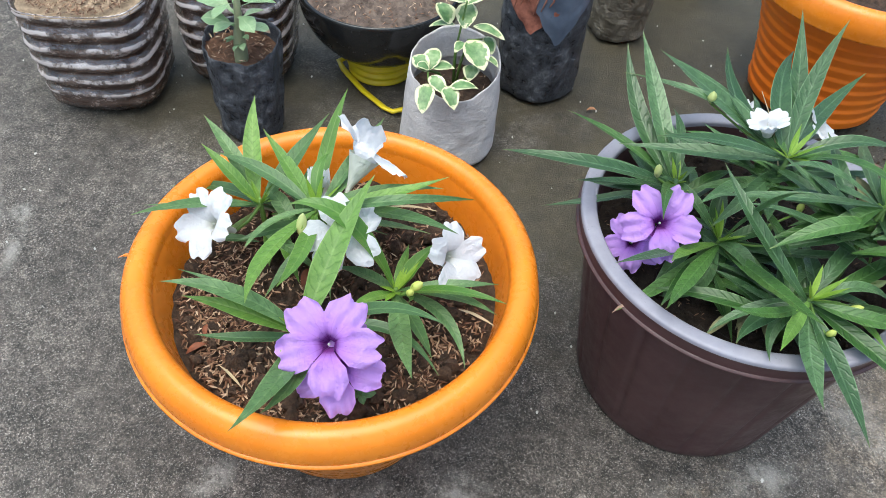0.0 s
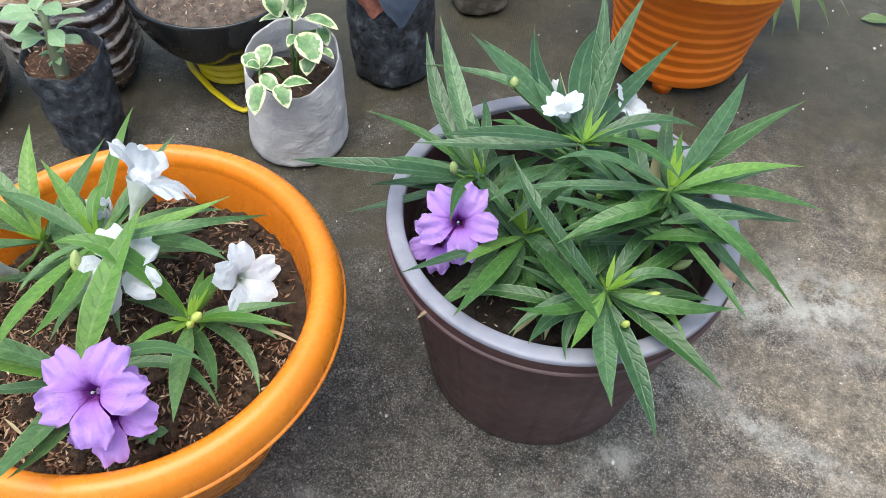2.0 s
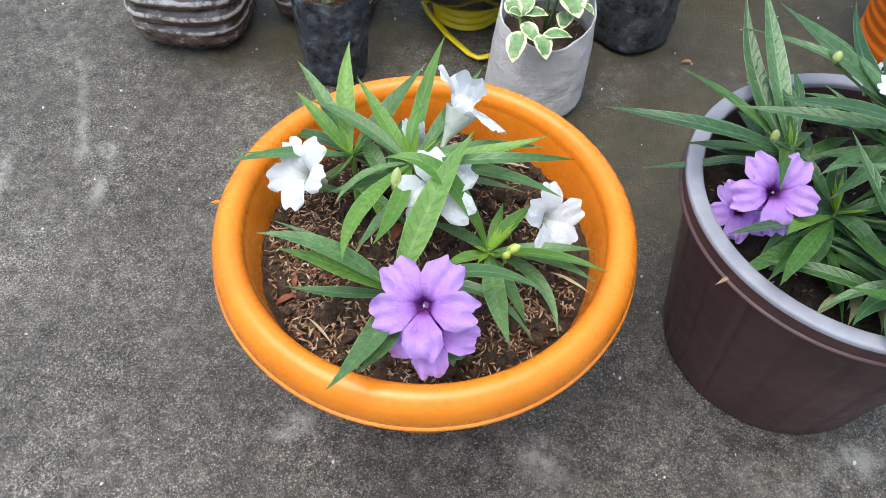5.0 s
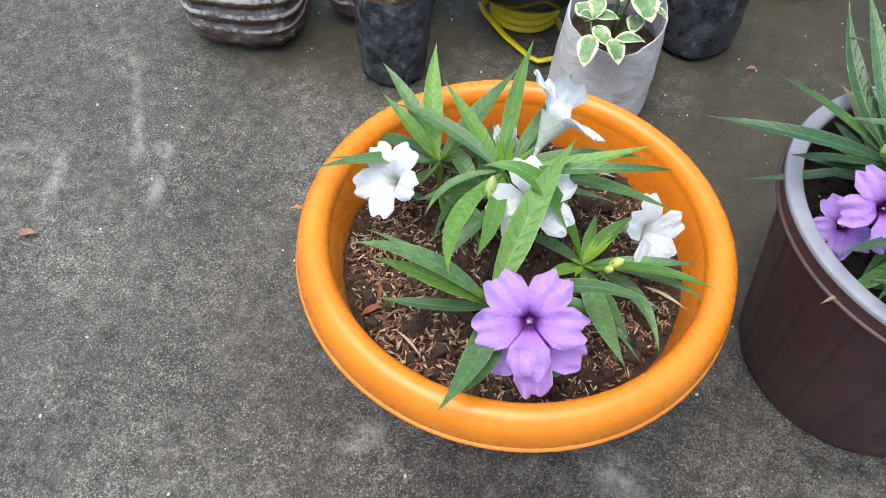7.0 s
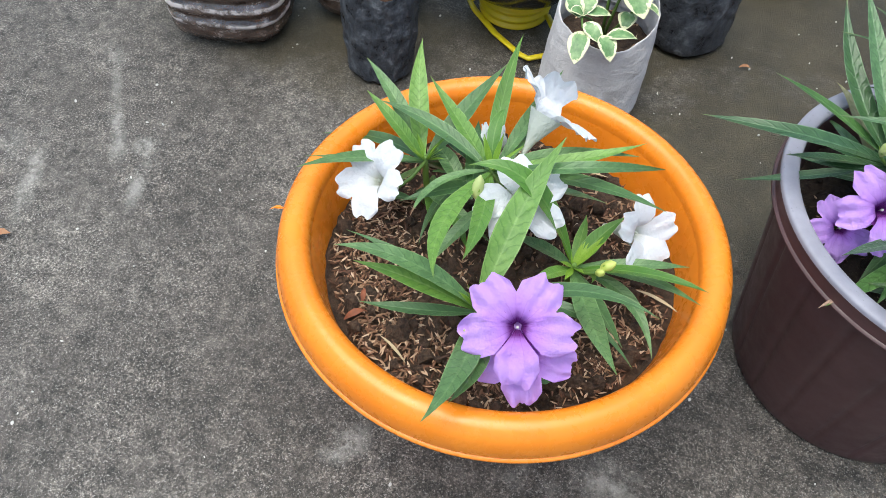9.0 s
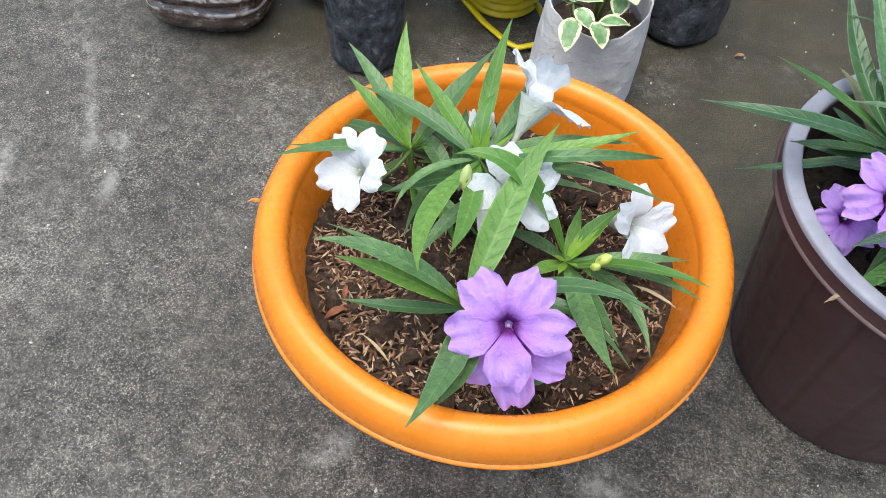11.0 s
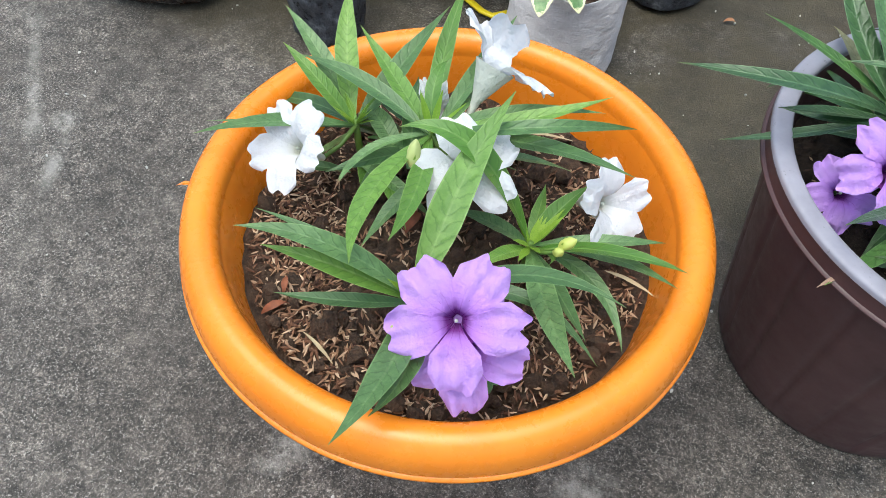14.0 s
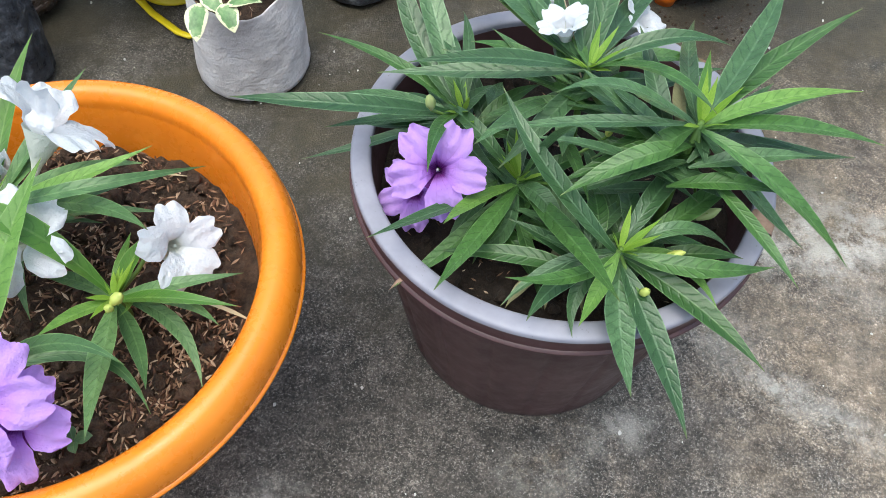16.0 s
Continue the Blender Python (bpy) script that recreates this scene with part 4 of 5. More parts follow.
def seedling(x, y, z):
    p = thing("seedling", x, y, z, "tiny green seedling with four round leaves in the soil", "plant")
    part("stem", tube([(0, 0, -0.004), (0.001, 0, 0.004), (0, 0.001, 0.009)], [0.0008, 0.0007, 0.0006], 6), STEM, p)
    for a, ln in ((20, 0.012), (115, 0.010), (205, 0.012), (300, 0.009)):
        part("leaf", blade(a, ln, 0.002, 0.002, ln * 0.72, 0, (0, 0, 0), a * 0.1, steps=8, belly=1.1, stalk=0.2), LEAF, p, "", pose(0, 0.001, 0.008))
    return p


seedling(-0.037, 0.334, BOWL_SOIL + 0.005)


def litter(name, x, y, z, length, width, turn, mat, label, category, curl=0.004):
    b = blade(turn, length, 0.002, curl, width, 12, (0, 0, 0), x * 31, steps=8, ripple=0.25)
    return tagged(part(name, b, mat, None, place=pose(x, y, z)), label, category)


RED_LITTER = make_plastic("reddish_dry_leaf", (0.13, 0.04, 0.018), (0.28, 0.09, 0.04), 0.7, 0.2, scuff_scale=120.0)
STRAW = make_plastic("pale_straw", (0.34, 0.26, 0.15), (0.52, 0.42, 0.27), 0.7, 0.2)
Z = BOWL_SOIL + 0.007
litter("dry_leaf", -0.184, 0.343, Z, 0.018, 0.0055, 40, RED_LITTER, "reddish dry leaf scrap on the bowl's soil", "leaf")
litter("dry_leaf", -0.176, 0.360, Z, 0.013, 0.004, 100, RED_LITTER, "small reddish dry leaf scrap on the bowl's soil", "leaf")
litter("dry_leaf", -0.171, 0.474, Z + 0.006, 0.026, 0.012, -15, DRY_LEAF, "curled brown dry leaf on the bowl's soil", "leaf", 0.010)
litter("dry_leaf", -0.115, 0.427, Z + 0.004, 0.018, 0.009, 70, RED_LITTER, "withered brown leaf under the green leaves", "leaf", 0.008)
for wx, wy, wl, wt in ((0.255, 0.482, 0.042, -100), (0.268, 0.478, 0.038, -84), (0.244, 0.468, 0.036, -128), (0.262, 0.496, 0.044, -110)):
    litter("withered_leaf", wx, wy, POT_SOIL + 0.014, wl, 0.009, wt, LEAF_DRY, "grey green withered leaf drooping on the brown pot's soil", "leaf", 0.008)
litter("straw", -0.070, 0.541, Z, 0.055, 0.0025, 4, STRAW, "thin pale straw lying on the bowl's soil", "straw")
litter("straw", 0.019, 0.439, Z, 0.040, 0.0028, -20, STRAW, "thin pale straw lying on the bowl's soil", "straw")
litter("straw", -0.129, 0.323, Z, 0.030, 0.0025, 150, STRAW, "short pale straw lying on the bowl's soil", "straw")


def stalk(parent, a, b, r=0.0016):
    a, b = Vector(a), Vector(b)
    return part("flower_stalk", tube([a, (a + b) / 2 + Vector((0, 0, -0.004)), b], [r * 1.2, r, r], 7), STEM, parent)


def bloom(parent, origin, crown, at, facing, spin, radius, mat, label, opened=0.0, tube_length=0.032, seed=1.0, bends=(0, 0, 0, 0, 0)):
    """A flower with its stalk from the crown, given in world places."""
    at, facing = Vector(at) - origin, Vector(facing).normalized()
    fl = flower(parent, at, facing, spin, radius, mat, label, opened, tube_length, seed, 0.36 if opened < -70 else 0.5 if opened < -50 else 0.78, bends)
    stalk(parent, Vector(crown) - origin, at - facing * tube_length)
    return fl


bloom(front, o4, FRONT, (-0.057, 0.327, 0.259), (0.04, -0.58, 0.81), 54, 0.037, PURPLE, "purple trumpet flower with a dark throat", 0, 0.03, 1.0)
bloom(front, o4, FRONT, (-0.050, 0.325, 0.235), (0.10, -0.60, 0.79), 50, 0.034, PURPLE, "purple flower half hidden behind another", 0, 0.02, 2.2)
bloom(back_left, o1, BACK_LEFT, (-0.190, 0.428, 0.242), (-0.34, -0.52, 0.78), 36, 0.031, WHITE, "white trumpet flower turned sideways", -14, 0.035, 3.1)
bloom(centre, o2, CENTRE, (-0.079, 0.508, 0.271), (0.30, 0.62, 0.72), 18, 0.042, WHITE, "white trumpet flower seen from the side", -14, 0.036, 4.3, (-30, -52, 6, 4, -30))
bloom(centre, o2, CENTRE, (-0.080, 0.434, 0.252), (0.0, -0.48, 0.88), 30, 0.034, WHITE, "white flower behind a broad leaf", 0, 0.035, 5.9)
bloom(centre, o2, CENTRE, (-0.113, 0.484, 0.238), (0.06, 0.27, 0.96), 0, 0.032, WHITE, "narrow half closed white flower", -86, 0.01, 6.4)
bloom(right, o3, RIGHT, (0.011, 0.450, 0.231), (0.68, -0.44, 0.58), 30, 0.029, WHITE, "white trumpet flower turned sideways", -12, 0.04, 7.7)
bloom(b_left, o5, BROWN_LEFT, (0.171, 0.506, 0.258), (-0.00, -0.62, 0.78), 46, 0.0325, PURPLE, "purple trumpet flower with a dark throat", 0, 0.03, 8.2)
bloom(b_left, o5, BROWN_LEFT, (0.156, 0.511, 0.224), (-0.03, -0.63, 0.78), 40, 0.026, PURPLE, "purple flower half hidden behind another", 0, 0.02, 9.1)
bloom(b_back, o6, BROWN_BACK, (0.248, 0.599, 0.301), (-0.22, 0.02, 0.97), 40, 0.021, WHITE, "cupped white flower", -38, 0.02, 10.4)
bloom(b_back, o6, BROWN_BACK, (0.309, 0.651, 0.268), (0.55, 0.05, 0.83), 0, 0.024, WHITE, "cupped white flower among leaves", -28, 0.02, 11.4)
bloom(b_back, o6, BROWN_BACK, (0.245, 0.665, 0.262), (-0.15, 0.20, 0.97), 0, 0.018, WHITE, "narrow half closed white flower", -62, 0.015, 12.4)


def budded(parent, origin, crown, at, facing, length=0.014, radius=0.004, mat=None):
    at = Vector(at) - origin
    bud(parent, at - Vector(facing).normalized() * length * 0.5, facing, length, radius, mat)
    stalk(parent, Vector(crown) - origin, at - Vector(facing).normalized() * length * 0.5, 0.0011)


BUD_YELLOW = make_plastic("yellow_green_bud", (0.36, 0.43, 0.08), (0.58, 0.60, 0.17), 0.5, 0.05)
budded(right, o3, RIGHT, (-0.010, 0.402, 0.246), (0.68, 0.17, 0.72), 0.013, 0.0036, BUD_YELLOW)
budded(right, o3, RIGHT, (-0.014, 0.397, 0.243), (0.45, -0.35, 0.75), 0.010, 0.0028, BUD_YELLOW)
budded(front, o4, FRONT, (-0.087, 0.322, 0.245), (-0.30, -0.45, 0.84), 0.014, 0.0034)
budded(centre, o2, CENTRE, (-0.112, 0.436, 0.252), (-0.02, 0.54, 0.84), 0.019, 0.0044)
budded(b_back, o6, BROWN_BACK, (0.206, 0.644, 0.288), (-0.03, -0.00, 1.00), 0.013, 0.0038)
budded(b_left, o5, BROWN_LEFT, (0.163, 0.548, 0.275), (-0.12, -0.11, 0.99), 0.016, 0.0034)
budded(b_mid, o9, BROWN_MIDDLE, (0.275, 0.499, 0.278), (-0.04, 0.10, 0.99), 0.018, 0.0032, BUD_YELLOW)
budded(b_mid, o9, BROWN_MIDDLE, (0.281, 0.540, 0.270), (0.05, 0.1, 0.99), 0.013, 0.0028, BUD_YELLOW)
budded(b_right, o7, BROWN_RIGHT, (0.352, 0.504, 0.234), (0.82, 0.16, 0.55), 0.018, 0.0034)
budded(b_front, o8, BROWN_FRONT, (0.301, 0.431, 0.250), (0.31, -0.28, 0.91), 0.010, 0.0027, BUD_YELLOW)
budded(b_front, o8, BROWN_FRONT, (0.321, 0.458, 0.252), (0.88, 0.06, 0.46), 0.013, 0.0026, BUD_YELLOW)


# thin dry awns sticking out of the bush
for a, b in (((0.262, 0.570, 0.28), (0.243, 0.640, 0.306)),):
    part("dry_twig", tube([Vector(a) - o6, (Vector(a) + Vector(b)) / 2 + Vector((0, 0, 0.006)) - o6, Vector(b) - o6], [0.0007, 0.0005, 0.0003], 6), STRAW, b_back)

# ---- things along the back ----
def bottle_planter(x, y, half, height, turn, label):
    """A cut square water bottle with ribbed clear walls, full of soil."""
    p = thing("bottle_planter", x, y, 0, label, "planter", "cut water bottles")
    p.rotation_euler = (0, 0, radians(turn))

    def square(a, r, z):
        c, s = abs(math.cos(a)), abs(math.sin(a))
        k = (c ** 3.4 + s ** 3.4) ** (-1 / 3.4)
        flute = 0.010 * math.cos(28 * a) * max(0.0, min(1.0, (0.036 - z) / 0.008))
        dent = flute + 0.022 * noise.noise((math.cos(a) * 3, math.sin(a) * 3, z * 30 + x)) + 0.008 * noise.noise((math.cos(a) * 11, math.sin(a) * 11, z * 70))
        return r * k * (1 + dent)
    prof = [(0.0, 0.003), (half * 0.66, 0.003), (half * 0.80, 0.006), (half * 0.88, 0.016)]
    n = int(height / 0.003)
    for i in range(n + 1):
        z = 0.02 + (height - 0.02) * i / n
        band = max(0.0, min(1.0, (z - 0.034) / 0.006))
        prof.append((half * (0.90 + 0.08 * min(1.0, z / height) + 0.042 * band * (2 * abs(math.sin(z / 0.0240 * math.pi)) ** 0.8 - 1.2)), z))
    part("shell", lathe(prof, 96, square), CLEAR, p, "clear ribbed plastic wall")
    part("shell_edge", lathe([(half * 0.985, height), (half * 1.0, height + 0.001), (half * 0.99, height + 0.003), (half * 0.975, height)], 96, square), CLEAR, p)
    core = [(0.0, 0.006), (half * 0.62, 0.006), (half * 0.76, 0.010), (half * 0.84, 0.02)]
    for i in range(n + 1):
        z = 0.024 + (height - 0.04) * i / n
        core.append((half * (0.815 + 0.08 * min(1.0, z / height)), z))
    part("soil_fill", lathe(core, 72, square), JUG_SOIL, p, "damp brown soil seen through the plastic")
    k = lambda a: (abs(math.cos(a)) ** 3.4 + abs(math.sin(a)) ** 3.4) ** (-1 / 3.4)
    part("soil_top", soil_disc(half * 0.93, 0.004, 18, 72, 0.004, x, k), PALE_SOIL, p, "dry husky soil", pose(0, 0, height - 0.006))
    part("chaff", husks(half * 0.9, 1100, int(-x * 100)), HUSK, p, "loose brown rice husks", pose(0, 0, height - 0.003), False)
    return p


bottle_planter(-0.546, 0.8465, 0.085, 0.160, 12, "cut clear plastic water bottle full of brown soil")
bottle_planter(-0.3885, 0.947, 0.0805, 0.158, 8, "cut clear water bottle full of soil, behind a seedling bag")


def soft_bag(name, x, y, r0, r1, height, mat, label, category, seed, lean=(0, 0), crumple=0.05, soil_mat=None, soil_drop=0.02, tilt=0.0, squash=1.0, group=""):
    """A soft round grow bag with creased walls, an open mouth and soil."""
    b = thing(name, x, y, 0, label, category, group)

    def crease(a, r, z):
        return r * (1 + crumple * (0.6 * noise.noise((math.cos(a) * 1.6 + seed, math.sin(a) * 1.6, z * 14)) + 0.5 * noise.noise((math.cos(a) * 5, math.sin(a) * 5 + seed, z * 40))))
    n = 26
    wall = [(0.0, 0.002), (r0 * 0.6, 0.001), (r0 * 0.9, 0.002)] + [(r0 + (r1 - r0) * (i / n) + 0.03 * r0 * math.sin(math.pi * i / n), 0.006 + (height - 0.006) * i / n) for i in range(n + 1)]
    wall += [(r1 * 0.985, height + 0.0015), (r1 * 0.965, height - 0.001)] + [(r1 * 0.955, height - 0.02), (r1 * 0.95, height - 0.035)]
    bm = lathe(wall, 84, crease)
    for v in bm.verts:
        k = max(0.0, v.co.z / height)
        v.co.x += lean[0] * k
        v.co.y += lean[1] * k
        v.co.z += k * k * (0.005 * noise.noise((v.co.x * 20 + seed, v.co.y * 20, 1.0)) + tilt * v.co.y / r1)
        v.co.y *= squash
    part("wall", bm, mat, b)
    part("soil_fill", soil_disc(r1 * 0.965, 0.003, 14, 60, 0.003, seed), soil_mat or MIX_SOIL, b, "brown soil", pose(lean[0] * 0.85, lean[1] * 0.85, height - soil_drop) @ Matrix.Diagonal((1, squash, 1, 1)))
    part("chaff", husks(r1 * 0.88, 160 if soil_mat in (MIX_SOIL, BAG_SOIL) else 40, int(seed)), HUSK, b, "loose brown rice husks", pose(lean[0] * 0.85, lean[1] * 0.85, height - soil_drop + 0.003) @ Matrix.Diagonal((1, squash, 1, 1)), False)
    return b


soft_bag("grow_bag", -0.328, 0.808, 0.043, 0.049, 0.137, POLYBAG, "small black plastic seedling bag with brown soil", "grow bag", 3.0, (0, 0.004), 0.16, BAG_SOIL, 0.013, 0.008, 0.86)
soft_bag("grow_bag", -0.063, 0.849, 0.064, 0.0575, 0.124, FABRIC, "round grey felt grow bag on concrete", "grow bag", 5.0, (0.003, 0.006), 0.05, SOIL, 0.040, 0.016)
lined = soft_bag("grow_bag", 0.038, 1.016, 0.058, 0.061, 0.1855, POLYBAG, "black plastic grow bag with a torn blue grey lining", "grow bag", 8.0, (0, 0.0), 0.10, MIX_SOIL, 0.02)
soft_bag("grow_bag", 0.150, 1.190, 0.046, 0.049, 0.132, DUSTY_FILM, "crumpled clear plastic bag full of soil", "grow bag", 9.0, (0, 0.0), 0.14, JUG_SOIL, 0.02)


def bowl_on_ring():
    b = thing("hanging_bowl", -0.192, 0.985, 0, "glossy black plastic bowl pot with pale soil on a yellow collar", "flower pot")
    prof = round_profile([(0.0, 0.036), (0.042, 0.038), (0.072, 0.052), (0.096, 0.078), (0.110, 0.108), (0.1135, 0.130), (0.1135, 0.140), (0.110, 0.142), (0.1065, 0.136), (0.104, 0.118)], 4)
    part("bowl", lathe(prof, 96), BLACK, b)
    part("soil_fill", soil_disc(0.1065, 0.006, 24, 80, 0.008, 4.0), CRUST_SOIL, b, "pale dry soil", pose(0, 0, 0.128))
    part("chaff", husks(0.102, 300, 31), HUSK, b, "loose pale rice husks", pose(0, 0, 0.132), False)
    ring = []
    for i in range(26):
        z = 0.002 + 0.038 * i / 25
        ring.append((0.046 + 0.0025 * math.sin(z / 0.0125 * 2 * math.pi) + 0.006 * (z / 0.046), z))
    part("yellow_collar", lathe(ring, 72), YELLOW, b, "ribbed yellow plastic collar")
    part("yellow_handle", tube([(-0.045, -0.008, 0.018), (-0.062, -0.012, 0.008), (-0.050, -0.028, 0.006), (-0.01, -0.068, 0.006), (0.030, -0.098, 0.006), (0.044, -0.104, 0.007), (0.066, -0.092, 0.009), (0.070, -0.05, 0.012), (0.05, -0.02, 0.016)], 0.0052, 10, 0.55), YELLOW, b, "flat yellow plastic handle loop")
    return b


bowl_on_ring()


def ridged_pot():
    cx, cy = 0.448, 1.086
    p = thing("flower_pot", cx, cy, 0, "large dusty orange plastic pot with ridged sides and rolled rim", "flower pot", "orange pots")
    n = 84
    prof = [(0.0, 0.024), (0.084, 0.024), (0.088, 0.016), (0.092, 0.018)]
    for i in range(n + 1):
        z = 0.02 + 0.170 * i / n
        saw = (z / 0.0185) % 1.0
        ridge = min(saw / 0.72, (1 - saw) / 0.28)
        prof.append((0.0935 + 0.037 * ((z - 0.02) / 0.170) ** 1.6 + (0.0024 * ridge if z < 0.165 else 0.0012), z))
    part("body", lathe(prof, 140), ORANGE_DUSTY, p)
    rim = round_profile([(0.131, 0.190), (0.146, 0.189), (0.1485, 0.196), (0.1490, 0.208), (0.145, 0.222), (0.137, 0.228), (0.129, 0.226), (0.124, 0.216), (0.121, 0.196), (0.116, 0.162)], 4)
    part("rim", lathe(rim, 140), ORANGE, p, "smooth rolled orange rim")
    for k in range(4):
        a = radians(-106 + 90 * k)
        part("foot", tube([(0.078 * math.cos(a), 0.078 * math.sin(a), 0.0), (0.080 * math.cos(a), 0.080 * math.sin(a), 0.024)], [0.013, 0.018], 14, 0.75), ORANGE_DUSTY, p)
    s = part("potting_soil", soil_disc(0.121, 0.004, 18, 72, 0.004, 11.0), SOIL, None, place=pose(cx, cy, 0.198))
    tagged(s, "dark potting soil in the ridged orange pot", "soil", kind="stuff")
    return p


ridged_pot()


def small_pot(x, y, r, h, mat, label):
    p = thing("flower_pot", x, y, 0, label, "flower pot")
    prof = round_profile([(0.0, 0.004), (r * 0.7, 0.004), (r * 0.76, 0.0), (r * 0.8, 0.01), (r * 0.97, h * 0.9), (r, h * 0.92), (r, h), (r * 0.93, h), (r * 0.9, h * 0.8)], 4)
    part("body", lathe(prof, 72), mat, p)
    part("soil_fill", soil_disc(r * 0.92, 0.003, 12, 48, 0.003, x), SOIL, p, "", pose(0, 0, h * 0.86))
    return p


small_pot(0.235, 1.397, 0.09, 0.164, BLACK, "dark plastic pot in the shade behind the others")


def torn_sheet(name, parent, mat, label, r, a0, a1, z0, z1, point, seed):
    """A torn piece of film that hangs over the bag's wall, its lower edge running to a point."""
    bm = bmesh.new()
    rows = []
    n, m = 16, 8
    for i in range(n + 1):
        t = i / n
        a = radians(a0 + (a1 - a0) * t)
        low = z0 + (z1 - z0) * abs(t - point) / max(point, 1 - point) * 0.85 + 0.006 * noise.noise((t * 9, seed, 0))
        rows.append([bm.verts.new(((r + 0.003 * noise.noise((t * 5, k * 0.6, seed))) * math.cos(a), (r + 0.003 * noise.noise((t * 5, k * 0.6, seed))) * math.sin(a), low + (z1 - low) * k / m)) for k in range(m + 1)])
    for p, q in zip(rows, rows[1:]):
        for k in range(m):
            bm.faces.new((p[k], q[k], q[k + 1], p[k + 1]))
    return part(name, bm, mat, parent, label)


torn_sheet("torn_lining", lined, BLUE_FILM, "torn blue grey film lining", 0.0655, -100, -25, 0.104, 0.192, 0.40, 1.0)
torn_sheet("torn_sacking", lined, RED_SACK, "torn red brown sacking", 0.0632, -165, -65, 0.118, 0.190, 0.6, 2.0)
for k in range(9):
    a = radians(-152 + 8.5 * k)
    part("sacking_strand", tube([(0.0668 * math.cos(a), 0.0668 * math.sin(a), 0.196), (0.0668 * math.cos(a + 0.04), 0.0668 * math.sin(a + 0.04), 0.175), (0.0668 * math.cos(a - 0.03), 0.0668 * math.sin(a - 0.03), 0.150 + 0.008 * (k % 3))], [0.0011, 0.0013, 0.0006], 6), SACK_STRAND, lined)


# ---- small plants at the back ----
def adenium():
    x, y, z = -0.319, 0.789, 0.122
    p = thing("adenium_plant", x, y, z, "young adenium with a thick pale stem and waxy leaves", "plant")
    part("stem", tube([(0, 0, -0.01), (0.001, 0, 0.010), (0.001, 0.002, 0.03), (0.003, 0.004, 0.06), (0.004, 0.006, 0.088)], [0.0095, 0.0085, 0.0075, 0.0048, 0.0038], 12), PALE_STEM, p)
    rnd = random.Random(5)
    for i, (a, h, ln) in enumerate(((-60, 0.022, 0.019), (215, 0.026, 0.022), (-95, 0.020, 0.020), (-150, 0.030, 0.018), (-30, 0.030, 0.017), (185, 0.046, 0.036), (-12, 0.050, 0.036), (240, 0.052, 0.028), (60, 0.054, 0.034), (-40, 0.062, 0.034), (160, 0.064, 0.040), (20, 0.072, 0.038), (120, 0.074, 0.036), (-110, 0.080, 0.030), (200, 0.084, 0.034), (-20, 0.088, 0.032), (80, 0.090, 0.03))):
        ln *= 1.25 if h > 0.045 else 1.0
        part("leaf", blade(a, ln, rnd.uniform(-0.002, 0.009), 0.005, ln * 0.50, rnd.uniform(-25, 25), seed=i, steps=9, belly=1.75, stalk=0.2, fold=0.12), SUCCULENT, p, "", pose(0.002, 0.003, h))
    return p


# leaves of the variegated plant: base, direction of the tip in degrees, reach, rise, width
VARIEGATED_LEAVES = (
    (-0.075, 0.877, 0.165, 126, 0.030, 0.013, 0.027), (-0.069, 0.885, 0.160, -162, 0.033, -0.002, 0.017), (-0.055, 0.873, 0.165, 93, 0.034, 0.016, 0.026),
    (-0.045, 0.882, 0.165, -13, 0.043, -0.007, 0.024), (-0.047, 0.864, 0.155, -51, 0.042, -0.017, 0.032), (-0.051, 0.864, 0.150, -125, 0.018, -0.006, 0.016),
    (-0.028, 0.886, 0.150, -62, 0.025, -0.011, 0.017), (-0.025, 0.851, 0.142, -20, 0.022, -0.005, 0.017),
    (-0.037, 0.857, 0.125, -94, 0.022, -0.010, 0.021), (-0.088, 0.817, 0.135, 80, 0.030, 0.013, 0.021), (-0.089, 0.811, 0.137, 140, 0.025, 0.009, 0.021),
    (-0.084, 0.821, 0.135, 13, 0.029, 0.001, 0.021), (-0.083, 0.800, 0.138, -33, 0.029, -0.009, 0.018), (-0.083, 0.792, 0.134, -87, 0.036, -0.017, 0.023),
)
VARIEGATED_LEAVES += (
    (-0.060, 0.790, 0.136, -57, 0.029, -0.013, 0.021), (-0.056, 0.791, 0.134, 12, 0.035, 0.001, 0.022),
    (-0.056, 0.884, 0.192, 60, 0.034, 0.006, 0.025), (-0.057, 0.886, 0.194, 200, 0.033, 0.006, 0.024), (-0.086, 0.813, 0.139, -170, 0.016, 0.004, 0.013),
)


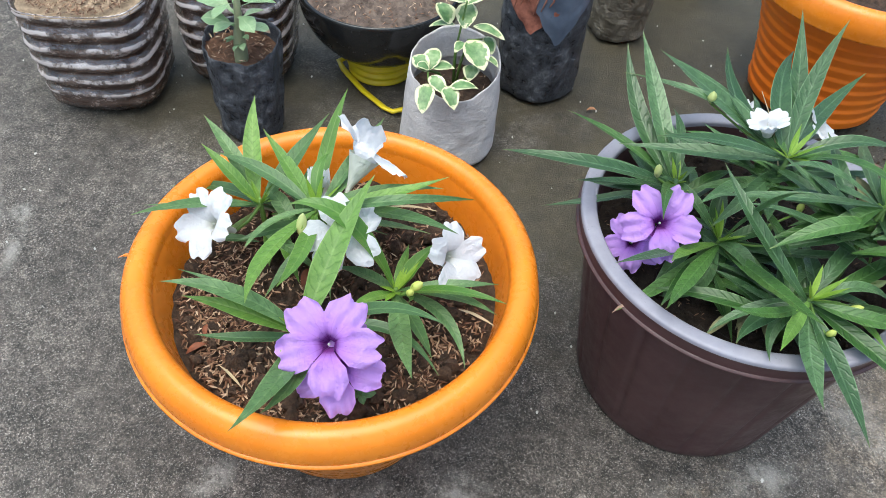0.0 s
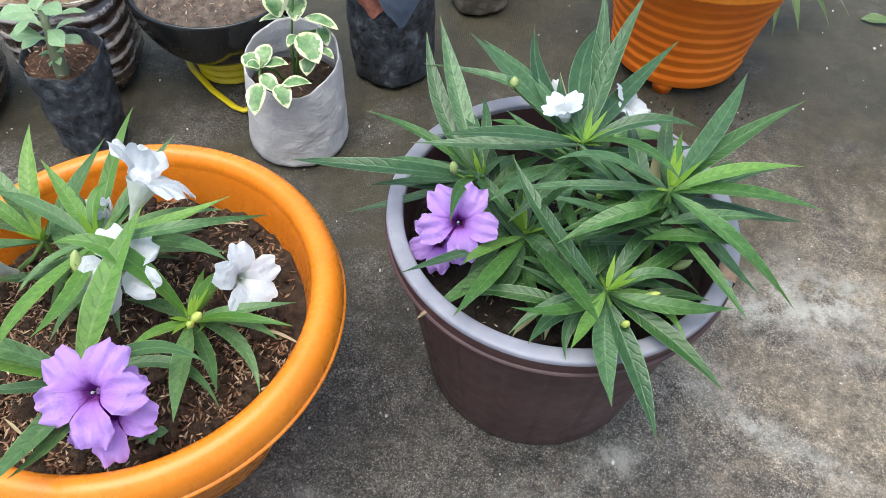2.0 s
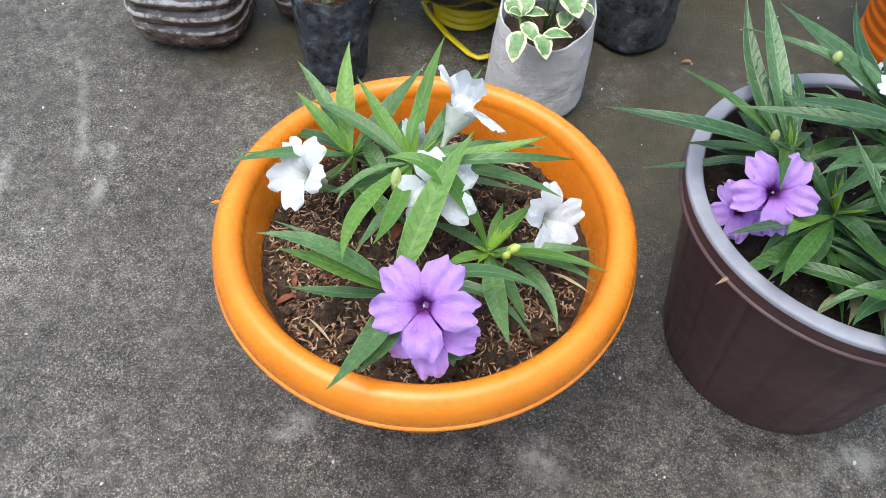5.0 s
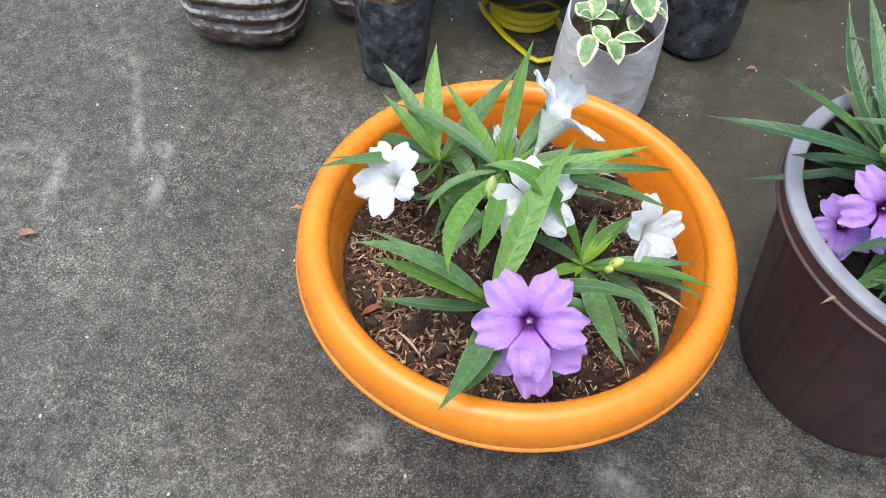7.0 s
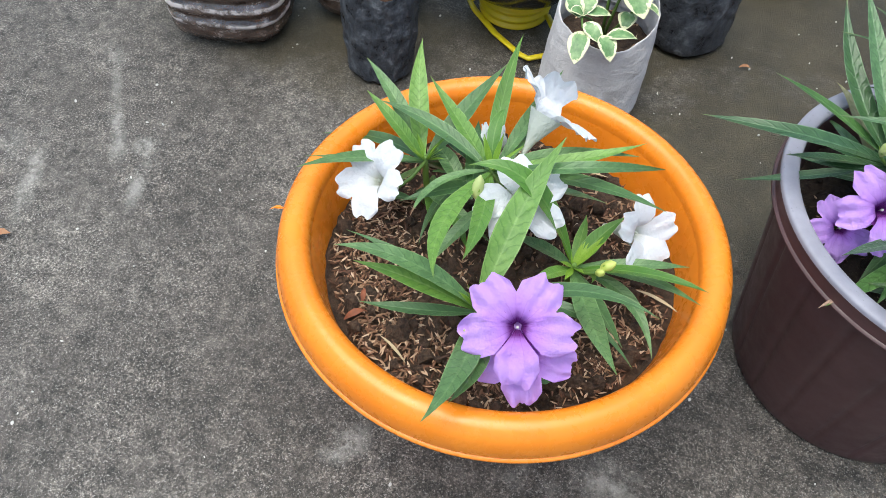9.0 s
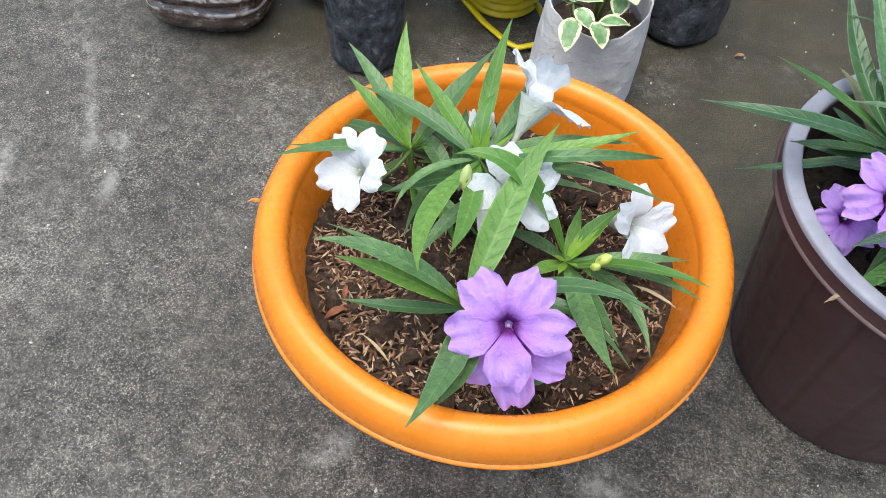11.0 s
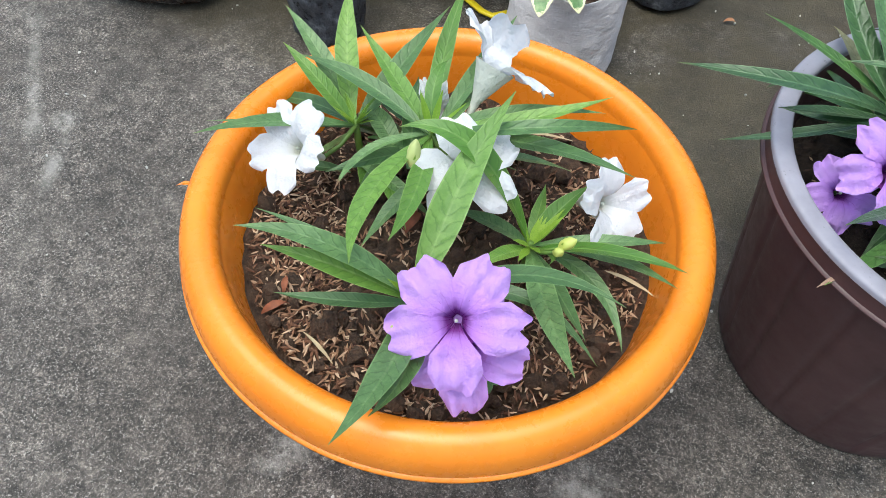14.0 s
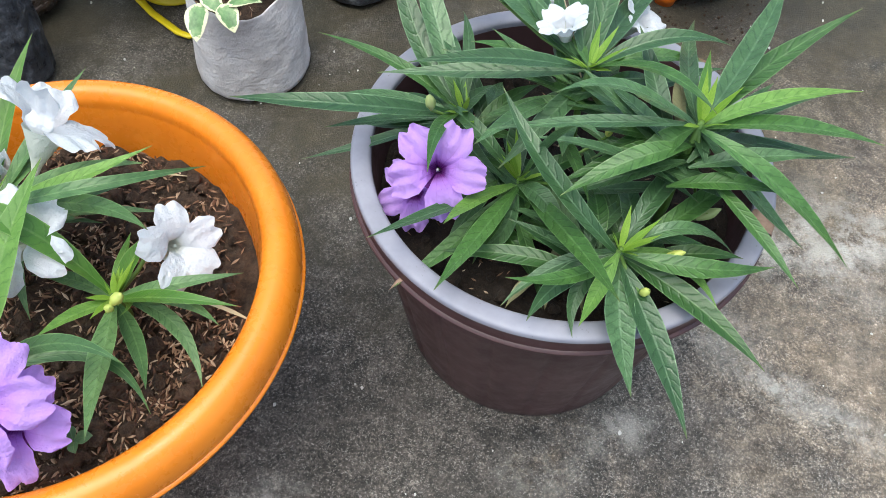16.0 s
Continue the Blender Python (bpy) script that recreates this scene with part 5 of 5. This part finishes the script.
def variegated_shrub():
    x, y, z = -0.062, 0.858, 0.080
    root = Vector((x, y, z))
    p = thing("variegated_plant", x, y, z, "small plant with round green leaves edged in cream", "plant")
    for path in (((-0.066, 0.852, 0.08), (-0.078, 0.838, 0.118), (-0.088, 0.816, 0.136), (-0.083, 0.796, 0.136), (-0.060, 0.791, 0.135)), ((-0.060, 0.858, 0.08), (-0.054, 0.861, 0.125), (-0.048, 0.866, 0.154), (-0.029, 0.880, 0.150)), ((-0.062, 0.862, 0.08), (-0.064, 0.874, 0.13), (-0.060, 0.880, 0.165), (-0.056, 0.885, 0.196)), ((-0.058, 0.856, 0.08), (-0.042, 0.857, 0.112), (-0.027, 0.853, 0.141))):
        part("stem", tube([Vector(v) - root for v in path], [0.0022, 0.0019, 0.0016, 0.0013, 0.0012][:len(path)], 7), STEM, p)
    for i, (bx, by, bz, turn, reach, rise, width) in enumerate(VARIEGATED_LEAVES):
        part("leaf", blade(turn, reach, rise, 0.004, width * 1.05, 10 - 7 * (i % 4), seed=i * 1.7, steps=10, belly=0.9, stalk=0.1, fold=0.18, blunt=0.75), VARIEGATED, p, "", Matrix.Translation(Vector((bx, by, bz)) - root))
    return p


def strap_plant():
    x, y = 0.600, 1.235
    p = thing("strap_leaf_plant", x, y, 0, "low plant with narrow pale green drooping leaves", "plant")
    for i, (a, reach, rise, arch, width) in enumerate(((-89, 0.090, -0.075, 0.014, 0.013), (-67, 0.096, -0.065, 0.016, 0.017), (-37, 0.110, -0.065, 0.018, 0.016), (-33, 0.128, -0.042, 0.020, 0.015), (-52, 0.075, -0.03, 0.016, 0.014), (-110, 0.07, -0.03, 0.014, 0.013), (10, 0.10, -0.01, 0.020, 0.014), (60, 0.10, 0.02, 0.018, 0.014), (140, 0.09, 0.02, 0.018, 0.014), (-160, 0.07, 0.01, 0.014, 0.013))):
        part("leaf", blade(a, reach, rise, arch, width, 8 - 5 * (i % 4), seed=i), STRAP, p, "", pose(0, 0, 0.085))
    part("stem", tube([(0, 0, 0), (0.001, 0, 0.045), (0, 0, 0.087)], [0.008, 0.007, 0.005], 8), STEM, p)
    return p


adenium()
variegated_shrub()
strap_plant()


def flake(name, x, y, length, width, turn, mat, label, category):
    b = blade(turn, length, 0.002, 0.003, width, 8, (0, 0, 0), x * 7, steps=8, ripple=0.2)
    ob = part(name, b, mat, None, place=pose(x, y, 0.0015))
    return tagged(ob, label, category)


flake("fallen_leaf", 0.757, 1.225, 0.05, 0.021, -10, STRAP, "pale fallen leaf lying on the concrete", "leaf")
flake("fallen_leaf", 0.122, 0.966, 0.014, 0.006, 5, DRY_LEAF, "small dry orange-brown leaf on the concrete", "leaf")


def grit():
    rnd = random.Random(33)
    bm = bmesh.new()
    for _ in range(260):
        x, y, r = rnd.uniform(-0.9, 0.95), rnd.uniform(0.15, 1.25), rnd.uniform(0.0006, 0.0018)
        bmesh.ops.create_icosphere(bm, subdivisions=1, radius=r, matrix=pose(x, y, r * 0.5, rnd.uniform(0, 360), 0, 0) @ Matrix.Diagonal((1, 1.4, 0.7, 1)))
    return tagged(part("grit", bm, PEBBLE, None, smooth=False), "pale grit and crumbs scattered over the concrete", "grit", kind="stuff")


flake("fallen_leaf", -0.622, 0.418, 0.018, 0.009, 20, DRY_LEAF, "small dry brown leaf on the concrete", "leaf")
grit()
spill = part("spilled_soil", clods(0.075, 90, 14, 0.0011), SOIL, None, place=pose(0.487, 1.01, -0.0006), smooth=False)
tagged(spill, "dark soil crumbs spilled on the concrete by the ridged pot", "soil", kind="stuff")
